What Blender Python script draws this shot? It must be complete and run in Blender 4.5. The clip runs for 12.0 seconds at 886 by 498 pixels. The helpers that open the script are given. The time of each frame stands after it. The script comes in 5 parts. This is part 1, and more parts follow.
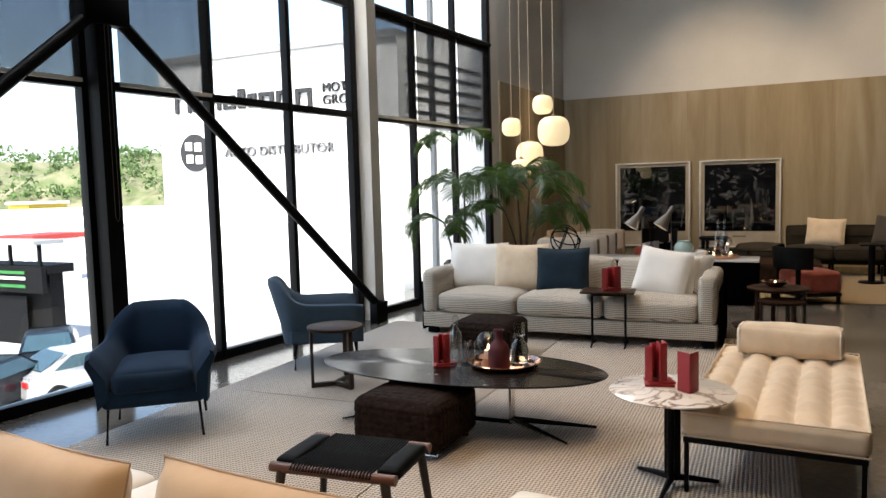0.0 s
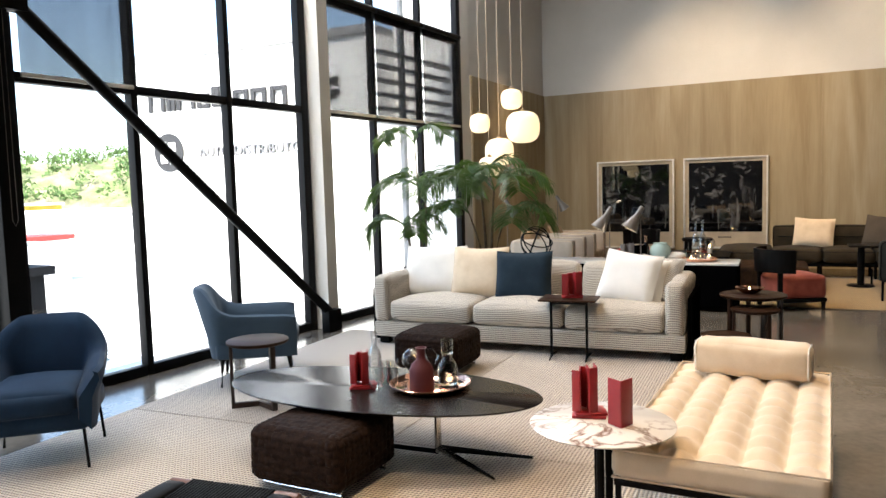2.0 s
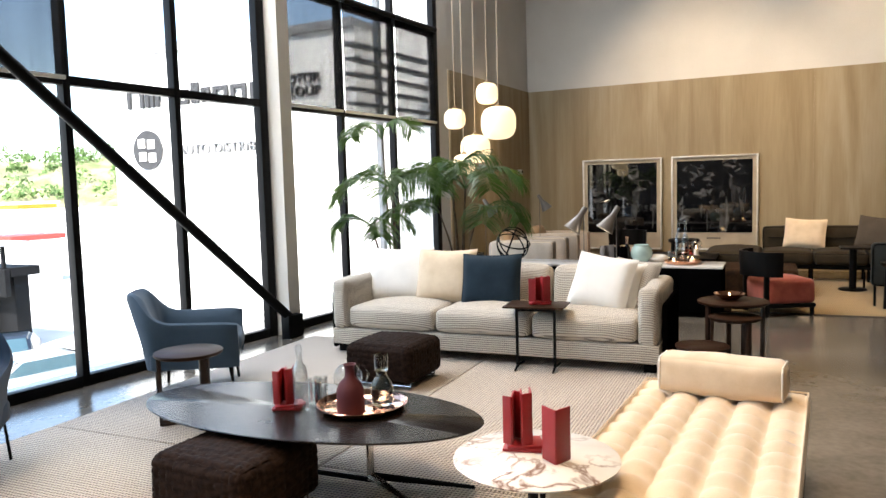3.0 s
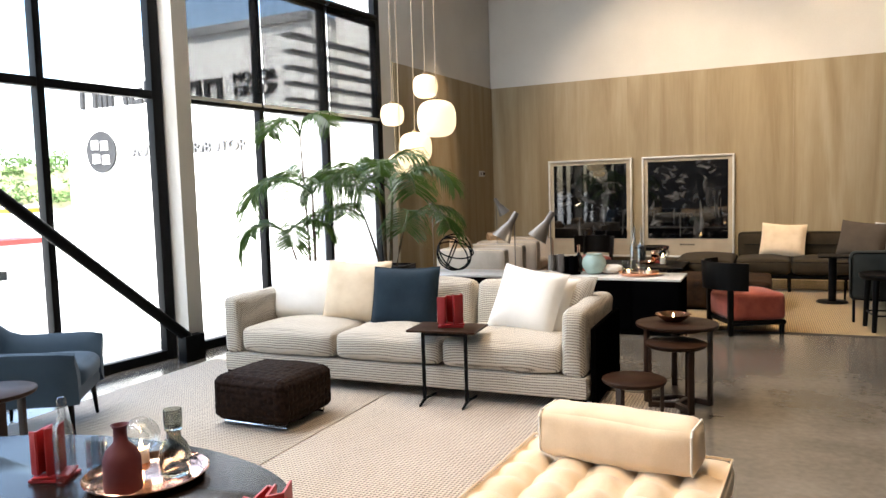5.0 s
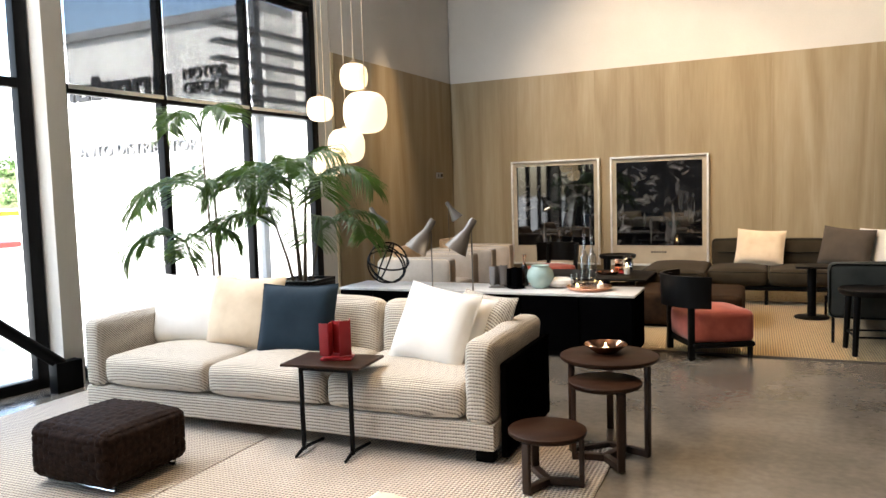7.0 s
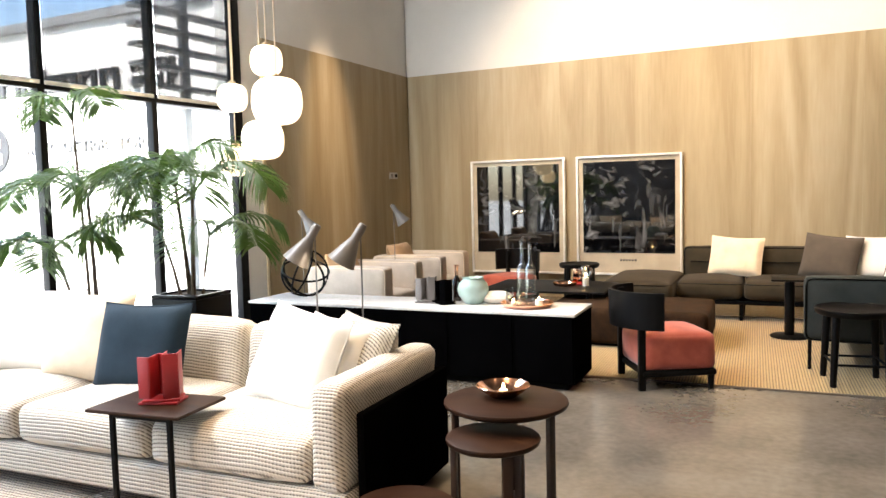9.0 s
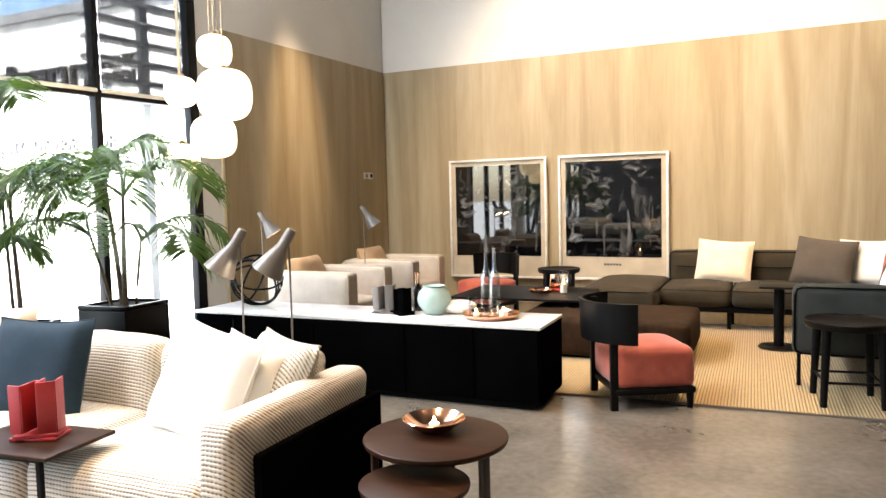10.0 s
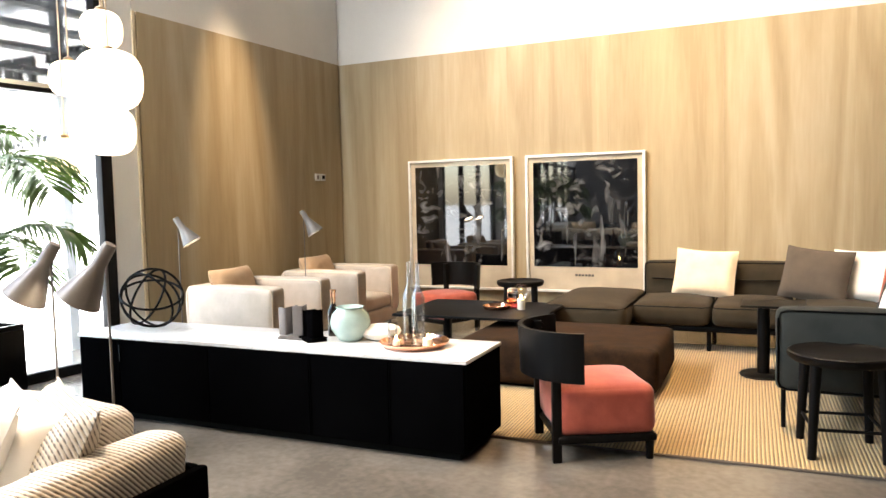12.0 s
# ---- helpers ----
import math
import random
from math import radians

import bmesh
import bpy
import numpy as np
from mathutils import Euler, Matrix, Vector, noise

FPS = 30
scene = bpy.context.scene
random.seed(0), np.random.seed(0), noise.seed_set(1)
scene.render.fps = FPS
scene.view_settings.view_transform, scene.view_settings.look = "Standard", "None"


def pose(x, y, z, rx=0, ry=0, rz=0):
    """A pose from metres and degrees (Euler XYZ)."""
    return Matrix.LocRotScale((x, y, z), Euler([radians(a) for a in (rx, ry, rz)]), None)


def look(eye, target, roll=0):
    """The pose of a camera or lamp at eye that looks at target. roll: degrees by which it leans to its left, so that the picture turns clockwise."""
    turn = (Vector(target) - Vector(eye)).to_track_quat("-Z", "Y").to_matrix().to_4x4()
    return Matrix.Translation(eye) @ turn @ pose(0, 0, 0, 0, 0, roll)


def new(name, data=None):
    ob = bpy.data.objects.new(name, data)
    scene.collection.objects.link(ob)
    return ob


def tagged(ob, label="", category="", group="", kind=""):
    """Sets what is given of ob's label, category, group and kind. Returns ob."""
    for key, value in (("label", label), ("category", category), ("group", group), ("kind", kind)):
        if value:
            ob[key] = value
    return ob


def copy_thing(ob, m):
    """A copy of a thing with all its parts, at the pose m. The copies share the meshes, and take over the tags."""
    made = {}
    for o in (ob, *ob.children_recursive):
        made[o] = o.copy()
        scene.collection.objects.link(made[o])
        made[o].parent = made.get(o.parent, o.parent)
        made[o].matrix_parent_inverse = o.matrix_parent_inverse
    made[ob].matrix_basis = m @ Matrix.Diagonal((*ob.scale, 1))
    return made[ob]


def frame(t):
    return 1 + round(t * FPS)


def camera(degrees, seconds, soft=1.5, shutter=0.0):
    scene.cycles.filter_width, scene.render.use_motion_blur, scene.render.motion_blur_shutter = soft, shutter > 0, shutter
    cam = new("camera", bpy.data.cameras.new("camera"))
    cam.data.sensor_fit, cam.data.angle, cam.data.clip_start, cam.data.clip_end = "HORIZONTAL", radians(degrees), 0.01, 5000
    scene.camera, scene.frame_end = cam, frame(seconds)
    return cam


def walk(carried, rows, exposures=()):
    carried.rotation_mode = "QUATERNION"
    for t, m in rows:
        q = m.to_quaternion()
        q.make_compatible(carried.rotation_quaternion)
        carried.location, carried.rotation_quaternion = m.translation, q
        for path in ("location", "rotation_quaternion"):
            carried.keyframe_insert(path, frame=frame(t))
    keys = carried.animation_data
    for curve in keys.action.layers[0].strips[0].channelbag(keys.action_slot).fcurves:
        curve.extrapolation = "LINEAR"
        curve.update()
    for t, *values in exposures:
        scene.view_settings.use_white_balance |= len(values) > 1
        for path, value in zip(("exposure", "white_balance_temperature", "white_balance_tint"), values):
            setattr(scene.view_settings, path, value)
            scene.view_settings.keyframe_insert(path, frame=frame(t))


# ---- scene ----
cam = camera(62.4, 12.0)
PATH = [
    (0, (-0.01, 0.493, 1.558), (-0.878, 2.288, 1.392), -1.5),
    (0.5, (0.044, 0.623, 1.562), (-0.822, 2.418, 1.397), -1.5),
    (1, (0.066, 0.779, 1.556), (-0.8, 2.574, 1.39), -1.5),
    (1.5, (0.106, 0.967, 1.561), (-0.761, 2.762, 1.395), -1.6),
    (2, (0.18, 1.196, 1.536), (-0.688, 2.99, 1.371), -1.7),
    (2.5, (0.266, 1.456, 1.536), (-0.6, 3.251, 1.37), -1.7),
    (3, (0.292, 1.734, 1.518), (-0.573, 3.529, 1.351), -1.6),
    (3.5, (0.366, 2.023, 1.503), (-0.5, 3.818, 1.338), -1.7),
    (5.5, (0.633, 3.138, 1.492), (-0.229, 4.936, 1.337), -1.7),
    (6, (0.685, 3.414, 1.495), (-0.173, 5.214, 1.342), -1.7),
    (6.5, (0.706, 3.692, 1.498), (-0.149, 5.494, 1.343), -1.6),
    (7, (0.763, 3.964, 1.477), (-0.09, 5.767, 1.326), -1.7),
    (9, (0.965, 5.066, 1.439), (0.116, 6.871, 1.297), -1.4),
    (9.5, (1.011, 5.343, 1.435), (0.165, 7.15, 1.295), -1.3),
    (10, (1.04, 5.614, 1.436), (0.194, 7.421, 1.296), -1.4),
    (10.5, (1.095, 5.893, 1.434), (0.25, 7.7, 1.296), -1.4),
    (11, (1.129, 6.148, 1.437), (0.287, 7.957, 1.303), -1.3),
    (11.5, (1.113, 6.407, 1.423), (0.271, 8.217, 1.292), -1.2),
    (12, (1.127, 6.62, 1.433), (0.286, 8.429, 1.301), -1.3),
]
walk(cam, [(t, look(eye, target, roll)) for t, eye, target, roll in PATH],
     [(0.0, 1.92), (1.0, 2.08), (2.5, 2.76), (3.5, 2.72), (5.5, 2.95), (7.0, 3.0), (9.0, 3.74), (12.0, 4.0)])

# ---------- world and lights ----------
world = bpy.data.worlds.new("sky")
scene.world = world
world.use_nodes = True
wn = world.node_tree.nodes
sky = wn.new("ShaderNodeTexSky")
sky.sky_type, sky.sun_disc, sky.dust_density = "NISHITA", False, 2.0
sky.sun_elevation, sky.sun_rotation = radians(52), radians(160)
wn["Background"].inputs["Strength"].default_value = 0.15
world.node_tree.links.new(sky.outputs[0], wn["Background"].inputs["Color"])

sun = new("sun", bpy.data.lights.new("sun", "SUN"))
sun.data.energy, sun.data.angle, sun.data.color = 3.4, radians(0.5), (1.0, 0.95, 0.88)
sun.matrix_world = look((6, -16, 22), (0, 0, 0))


def sky_lamp(x, s, z, wide, high, watts, tip):
    """Area lamp added in a window opening to strengthen the skylight, aimed into the room."""
    lp = new("skylight_fill", bpy.data.lights.new("skylight_fill", "AREA"))
    lp.data.shape, lp.data.size, lp.data.size_y = "RECTANGLE", wide, high
    lp.data.energy, lp.data.color = watts, (0.97, 0.98, 1.0)
    lp.matrix_world = pose(-4.70, 7.785, 0, 0, 0, -4.7) @ look((x, s, z), (x + 1.0, s, z - tip))


# added lamps: three above the view, one in the unseen near bay
for s_mid in (1.96, -1.54, -4.91):
    sky_lamp(0.06, s_mid, 5.72, 3.0, 1.2, 42, 4.0)
sky_lamp(0.06, -8.3, 2.6, 3.0, 4.6, 4, 0.5)


# ---------- materials ----------
def base_mat(name):
    m = bpy.data.materials.new(name)
    m.use_nodes = True
    nt = m.node_tree
    return m, nt, nt.nodes, nt.links, nt.nodes["Principled BSDF"]


def rgb(c):
    return (c[0], c[1], c[2], 1.0)


def mk(name, c1, c2=None, rough=0.6, metal=0.0, scale=4.0, fine=180.0, bump=0.08, depth=0.002, stretch=(1, 1, 1), sheen=0.0, rvar=0.08, coat=0.0, spec=0.5):
    """Two-scale mottled surface: broad tint from c1 to c2, fine grain and relief."""
    m, nt, n, l, b = base_mat(name)
    c2 = c2 or tuple(v * 0.82 for v in c1)
    tc, mp = n.new("ShaderNodeTexCoord"), n.new("ShaderNodeMapping")
    mp.inputs["Scale"].default_value = stretch
    l.new(tc.outputs["Object"], mp.inputs["Vector"])
    big, small = n.new("ShaderNodeTexNoise"), n.new("ShaderNodeTexNoise")
    big.inputs["Scale"].default_value, big.inputs["Detail"].default_value = scale, 4
    small.inputs["Scale"].default_value, small.inputs["Detail"].default_value = fine, 3
    for t in (big, small):
        l.new(mp.outputs[0], t.inputs["Vector"])
    add = n.new("ShaderNodeMath")
    add.operation = "MULTIPLY_ADD"
    add.inputs[1].default_value, add.inputs[2].default_value = 0.35, -0.17
    l.new(small.outputs[0], add.inputs[0])
    tot = n.new("ShaderNodeMath")
    l.new(big.outputs[0], tot.inputs[0])
    l.new(add.outputs[0], tot.inputs[1])
    ramp = n.new("ShaderNodeValToRGB")
    ramp.color_ramp.elements[0].position, ramp.color_ramp.elements[1].position = 0.33, 0.67
    ramp.color_ramp.elements[0].color, ramp.color_ramp.elements[1].color = rgb(c1), rgb(c2)
    l.new(tot.outputs[0], ramp.inputs[0])
    l.new(ramp.outputs[0], b.inputs["Base Color"])
    rr = n.new("ShaderNodeMapRange")
    rr.inputs["To Min"].default_value, rr.inputs["To Max"].default_value = max(0.02, rough - rvar), min(1, rough + rvar)
    l.new(big.outputs[0], rr.inputs["Value"])
    l.new(rr.outputs[0], b.inputs["Roughness"])
    b.inputs["Metallic"].default_value = metal
    b.inputs["Sheen Weight"].default_value = sheen
    b.inputs["Coat Weight"].default_value = coat
    b.inputs["Specular IOR Level"].default_value = spec
    if bump:
        bp = n.new("ShaderNodeBump")
        bp.inputs["Strength"].default_value, bp.inputs["Distance"].default_value = bump, depth
        l.new(small.outputs[0], bp.inputs["Height"])
        l.new(bp.outputs[0], b.inputs["Normal"])
    return m


def ribbed(name, light, dark, pitch, axes, rough=0.85, sharp=0.5, bump=0.6, depth=0.004, cross=0.0, tint=None, wobble=0.8):
    """Woven cloth: ribs across the given axes (weights of x, y, z), with a cross weave and slow tint."""
    m, nt, n, l, b = base_mat(name)
    tc = n.new("ShaderNodeTexCoord")
    dot = n.new("ShaderNodeVectorMath")
    dot.operation = "DOT_PRODUCT"
    dot.inputs[1].default_value = axes
    wob = n.new("ShaderNodeTexNoise")
    wob.inputs["Scale"].default_value, wob.inputs["Detail"].default_value = 3.0, 2
    l.new(tc.outputs["Object"], wob.inputs["Vector"])
    l.new(tc.outputs["Object"], dot.inputs[0])
    shift = n.new("ShaderNodeMath")
    shift.operation = "MULTIPLY_ADD"
    shift.inputs[1].default_value = pitch * wobble
    l.new(wob.outputs[0], shift.inputs[0])
    l.new(dot.outputs["Value"], shift.inputs[2])

    def wave(src, p):
        k = n.new("ShaderNodeMath")
        k.operation = "MULTIPLY"
        k.inputs[1].default_value = 2 * math.pi / p
        l.new(src, k.inputs[0])
        s = n.new("ShaderNodeMath")
        s.operation = "SINE"
        l.new(k.outputs[0], s.inputs[0])
        a = n.new("ShaderNodeMath")
        a.operation = "MULTIPLY_ADD"
        a.inputs[1].default_value, a.inputs[2].default_value = 0.5, 0.5
        l.new(s.outputs[0], a.inputs[0])
        return a.outputs[0]

    h = wave(shift.outputs[0], pitch)
    if cross:
        d2 = n.new("ShaderNodeVectorMath")
        d2.operation = "DOT_PRODUCT"
        d2.inputs[1].default_value = (1 - axes[0], abs(axes[0]), 0.0)
        l.new(tc.outputs["Object"], d2.inputs[0])
        h2 = wave(d2.outputs["Value"], pitch * 0.9)
        mx = n.new("ShaderNodeMix")
        mx.inputs[0].default_value = cross
        l.new(h, mx.inputs[2])
        l.new(h2, mx.inputs[3])
        h = mx.outputs[0]
    fine = n.new("ShaderNodeTexNoise")
    fine.inputs["Scale"].default_value, fine.inputs["Detail"].default_value = 120, 3
    l.new(tc.outputs["Object"], fine.inputs["Vector"])
    mixf = n.new("ShaderNodeMath")
    mixf.operation = "MULTIPLY_ADD"
    mixf.inputs[1].default_value = 0.5
    l.new(fine.outputs[0], mixf.inputs[0])
    l.new(h, mixf.inputs[2])
    ramp = n.new("ShaderNodeValToRGB")
    e = ramp.color_ramp.elements
    e[0].position, e[1].position = max(0.0, 0.6 - sharp * 0.5), 0.75
    e[0].color, e[1].color = rgb(dark), rgb(light)
    l.new(mixf.outputs[0], ramp.inputs[0])
    col = ramp.outputs[0]
    slow = n.new("ShaderNodeTexNoise")
    slow.inputs["Scale"].default_value, slow.inputs["Detail"].default_value = 1.7, 3
    l.new(tc.outputs["Object"], slow.inputs["Vector"])
    mm = n.new("ShaderNodeMix")
    mm.data_type, mm.blend_type = "RGBA", "MULTIPLY"
    mm.inputs[0].default_value = 0.5
    rr = n.new("ShaderNodeValToRGB")
    rr.color_ramp.elements[0].position, rr.color_ramp.elements[1].position = 0.3, 0.7
    rr.color_ramp.elements[0].color, rr.color_ramp.elements[1].color = rgb(tint or (0.82, 0.8, 0.78)), (1, 1, 1, 1)
    l.new(slow.outputs[0], rr.inputs[0])
    l.new(col, mm.inputs[6])
    l.new(rr.outputs[0], mm.inputs[7])
    l.new(mm.outputs[2], b.inputs["Base Color"])
    b.inputs["Roughness"].default_value = rough
    b.inputs["Sheen Weight"].default_value = 0.15
    bp = n.new("ShaderNodeBump")
    bp.inputs["Strength"].default_value, bp.inputs["Distance"].default_value = bump, depth
    l.new(mixf.outputs[0], bp.inputs["Height"])
    l.new(bp.outputs[0], b.inputs["Normal"])
    return m


def timber(name, c1, c2, c3, rough=0.45, grain=(14, 14, 0.8), bump=0.12, rnd=True, spec=0.4):
    """Grained wood: stretched noise along one axis, with broad figure and fine pores."""
    m, nt, n, l, b = base_mat(name)
    tc, mp = n.new("ShaderNodeTexCoord"), n.new("ShaderNodeMapping")
    mp.inputs["Scale"].default_value = grain
    l.new(tc.outputs["Object"], mp.inputs["Vector"])
    if rnd:
        oi = n.new("ShaderNodeObjectInfo")
        k = n.new("ShaderNodeMath")
        k.operation = "MULTIPLY"
        k.inputs[1].default_value = 37.0
        l.new(oi.outputs["Random"], k.inputs[0])
        l.new(k.outputs[0], mp.inputs["Location"])
    big, pore, warp = n.new("ShaderNodeTexNoise"), n.new("ShaderNodeTexNoise"), n.new("ShaderNodeTexNoise")
    big.inputs["Scale"].default_value, big.inputs["Detail"].default_value, big.inputs["Distortion"].default_value = 0.33, 5, 1.2
    pore.inputs["Scale"].default_value, pore.inputs["Detail"].default_value = 5.0, 4
    warp.inputs["Scale"].default_value = 0.9
    for t in (big, pore, warp):
        l.new(mp.outputs[0], t.inputs["Vector"])
    ramp = n.new("ShaderNodeValToRGB")
    e = ramp.color_ramp.elements
    e[0].position, e[1].position = 0.32, 0.68
    e[0].color, e[1].color = rgb(c1), rgb(c3)
    e.new(0.5).color = rgb(c2)
    tot = n.new("ShaderNodeMath")
    tot.operation = "MULTIPLY_ADD"
    tot.inputs[1].default_value = 0.22
    off = n.new("ShaderNodeMath")
    off.operation = "SUBTRACT"
    off.inputs[1].default_value = 0.11
    l.new(pore.outputs[0], tot.inputs[0])
    l.new(big.outputs[0], tot.inputs[2])
    l.new(tot.outputs[0], off.inputs[0])
    l.new(off.outputs[0], ramp.inputs[0])
    l.new(ramp.outputs[0], b.inputs["Base Color"])
    b.inputs["Roughness"].default_value = rough
    b.inputs["Specular IOR Level"].default_value = spec
    bp = n.new("ShaderNodeBump")
    bp.inputs["Strength"].default_value, bp.inputs["Distance"].default_value = bump, 0.001
    l.new(pore.outputs[0], bp.inputs["Height"])
    l.new(bp.outputs[0], b.inputs["Normal"])
    return m


def glow(name, color, strength):
    m, nt, n, l, b = base_mat(name)
    b.inputs["Base Color"].default_value = rgb(color)
    b.inputs["Emission Color"].default_value = rgb(color)
    b.inputs["Emission Strength"].default_value = strength
    b.inputs["Roughness"].default_value = 0.35
    return m


def glassy(name, tint=(1, 1, 1), gloss=0.08, solid=False, rough=0.0):
    """Thin clear pane: transparent with a Fresnel-driven gloss."""
    m, nt, n, l, b = base_mat(name)
    if solid:
        b.inputs["Base Color"].default_value = rgb(tint)
        b.inputs["Transmission Weight"].default_value = 1.0
        b.inputs["Roughness"].default_value = rough
        b.inputs["IOR"].default_value = 1.46
        return m
    out = n["Material Output"]
    tr, gl, mx, fr = n.new("ShaderNodeBsdfTransparent"), n.new("ShaderNodeBsdfGlossy"), n.new("ShaderNodeMixShader"), n.new("ShaderNodeFresnel")
    tr.inputs["Color"].default_value = rgb(tint)
    gl.inputs["Roughness"].default_value = rough
    fr.inputs["IOR"].default_value = 1.0 + gloss * 5
    cap = n.new("ShaderNodeMath")
    cap.operation = "MINIMUM"
    cap.inputs[1].default_value = 0.3
    l.new(fr.outputs[0], cap.inputs[0])
    l.new(cap.outputs[0], mx.inputs[0])
    l.new(tr.outputs[0], mx.inputs[1])
    l.new(gl.outputs[0], mx.inputs[2])
    l.new(mx.outputs[0], out.inputs["Surface"])
    return m


def screen_mat(name, color, clear):
    """Perforated sunscreen cloth: dark weave that lets part of the view through."""
    m, nt, n, l, b = base_mat(name)
    out = n["Material Output"]
    b.inputs["Base Color"].default_value, b.inputs["Roughness"].default_value = rgb(color), 0.8
    tr, mx = n.new("ShaderNodeBsdfTransparent"), n.new("ShaderNodeMixShader")
    tc, ns = n.new("ShaderNodeTexCoord"), n.new("ShaderNodeTexNoise")
    mp = n.new("ShaderNodeMapping")
    mp.inputs["Scale"].default_value = (1, 6, 0.4)
    l.new(tc.outputs["Object"], mp.inputs[0])
    l.new(mp.outputs[0], ns.inputs["Vector"])
    ns.inputs["Scale"].default_value = 3
    rr = n.new("ShaderNodeMapRange")
    rr.inputs["To Min"].default_value, rr.inputs["To Max"].default_value = clear * 0.8, clear * 1.2
    l.new(ns.outputs[0], rr.inputs["Value"])
    l.new(rr.outputs[0], mx.inputs[0])
    l.new(b.outputs[0], mx.inputs[1])
    l.new(tr.outputs[0], mx.inputs[2])
    l.new(mx.outputs[0], out.inputs["Surface"])
    return m


def marble_mat(name, ground, vein, scale=3.0, rough=0.12, width=0.04):
    m, nt, n, l, b = base_mat(name)
    tc = n.new("ShaderNodeTexCoord")
    ns, w2 = n.new("ShaderNodeTexNoise"), n.new("ShaderNodeTexNoise")
    ns.inputs["Scale"].default_value, ns.inputs["Detail"].default_value, ns.inputs["Distortion"].default_value = scale, 6, 1.6
    w2.inputs["Scale"].default_value, w2.inputs["Detail"].default_value = scale * 0.6, 2
    l.new(tc.outputs["Object"], ns.inputs["Vector"])
    l.new(tc.outputs["Object"], w2.inputs["Vector"])
    sb, ab = n.new("ShaderNodeMath"), n.new("ShaderNodeMath")
    sb.operation, ab.operation = "SUBTRACT", "ABSOLUTE"
    sb.inputs[1].default_value = 0.5
    l.new(ns.outputs[0], sb.inputs[0])
    l.new(sb.outputs[0], ab.inputs[0])
    ramp = n.new("ShaderNodeValToRGB")
    e = ramp.color_ramp.elements
    e[0].position, e[1].position = 0.0, width
    e[0].color, e[1].color = rgb(vein), rgb(ground)
    l.new(ab.outputs[0], ramp.inputs[0])
    mm = n.new("ShaderNodeMix")
    mm.data_type = "RGBA"
    r2 = n.new("ShaderNodeValToRGB")
    r2.color_ramp.elements[0].position, r2.color_ramp.elements[1].position = 0.45, 0.62
    l.new(w2.outputs[0], r2.inputs[0])
    l.new(r2.outputs[0], mm.inputs[0])
    l.new(ramp.outputs[0], mm.inputs[6])
    mm.inputs[7].default_value = rgb(ground)
    l.new(mm.outputs[2], b.inputs["Base Color"])
    b.inputs["Roughness"].default_value = rough
    return m


def art_mat(name, seed):
    """Dark photograph: black ground, grey clutter towards the foot, pale upright streaks partly painted for glass
    reflections.
    """
    m, nt, n, l, b = base_mat(name)
    tc = n.new("ShaderNodeTexCoord")

    def field(scale, detail, loc, freq, lo, hi):
        mp, ns, rp = n.new("ShaderNodeMapping"), n.new("ShaderNodeTexNoise"), n.new("ShaderNodeMapRange")
        mp.inputs["Location"].default_value, mp.inputs["Scale"].default_value = loc, scale
        ns.inputs["Scale"].default_value, ns.inputs["Detail"].default_value, ns.inputs["Distortion"].default_value = freq, detail, 0.8
        rp.inputs["From Min"].default_value, rp.inputs["From Max"].default_value = lo, hi
        l.new(tc.outputs["Object"], mp.inputs[0])
        l.new(mp.outputs[0], ns.inputs["Vector"])
        l.new(ns.outputs[0], rp.inputs["Value"])
        return rp.outputs[0]

    streak = field((3.2, 1, 0.7), 6, (seed, 0, 0), 2.2, 0.52, 0.80)
    clutter = field((1.8, 1, 2.6), 7, (0, seed, seed), 3.0, 0.50, 0.78)
    patch = field((1.0, 1, 1.0), 1, (seed * 3, 0, 1), 1.7, 0.42, 0.62)
    mx, mu = n.new("ShaderNodeMix"), n.new("ShaderNodeMath")
    l.new(patch, mx.inputs[0])
    l.new(streak, mx.inputs[2])
    l.new(clutter, mx.inputs[3])
    mu.operation = "POWER"
    mu.inputs[1].default_value = 1.5
    l.new(mx.outputs[0], mu.inputs[0])
    ramp = n.new("ShaderNodeValToRGB")
    e = ramp.color_ramp.elements
    e[0].color, e[1].color = (0.002, 0.002, 0.0025, 1), (0.26, 0.26, 0.26, 1)
    l.new(mu.outputs[0], ramp.inputs[0])
    l.new(ramp.outputs[0], b.inputs["Base Color"])
    b.inputs["Roughness"].default_value = 0.03
    b.inputs["IOR"].default_value = 1.75
    return m


M_plaster = mk("plaster", (0.72, 0.70, 0.66), (0.66, 0.64, 0.60), 0.85, scale=1.2, fine=60, bump=0.06)
M_column = mk("column_paint", (0.78, 0.72, 0.63), (0.74, 0.68, 0.59), 0.7, scale=2, fine=40, bump=0.05)
# dark tones for the unseen walls and ceiling, chosen to cut bounced light
M_dim = mk("unseen_wall_grey", (0.13, 0.12, 0.105), None, 0.8, scale=1.2)
M_dim2 = mk("unseen_wall_dark", (0.07, 0.065, 0.06), None, 0.8, scale=1.2)
M_ceil = mk("unseen_ceiling_dark", (0.10, 0.098, 0.095), None, 0.8, scale=1)
M_concrete = mk("polished_concrete", (0.175, 0.153, 0.125), (0.095, 0.083, 0.067), 0.18, scale=1.4, fine=22, bump=0.004, rvar=0.1)
M_oak = timber("oak_veneer", (0.285, 0.215, 0.12), (0.36, 0.285, 0.17), (0.43, 0.355, 0.235), 0.5, grain=(7, 7, 0.55))
M_oak_edge = mk("pale_edge", (0.62, 0.52, 0.36), (0.56, 0.46, 0.31), 0.6)
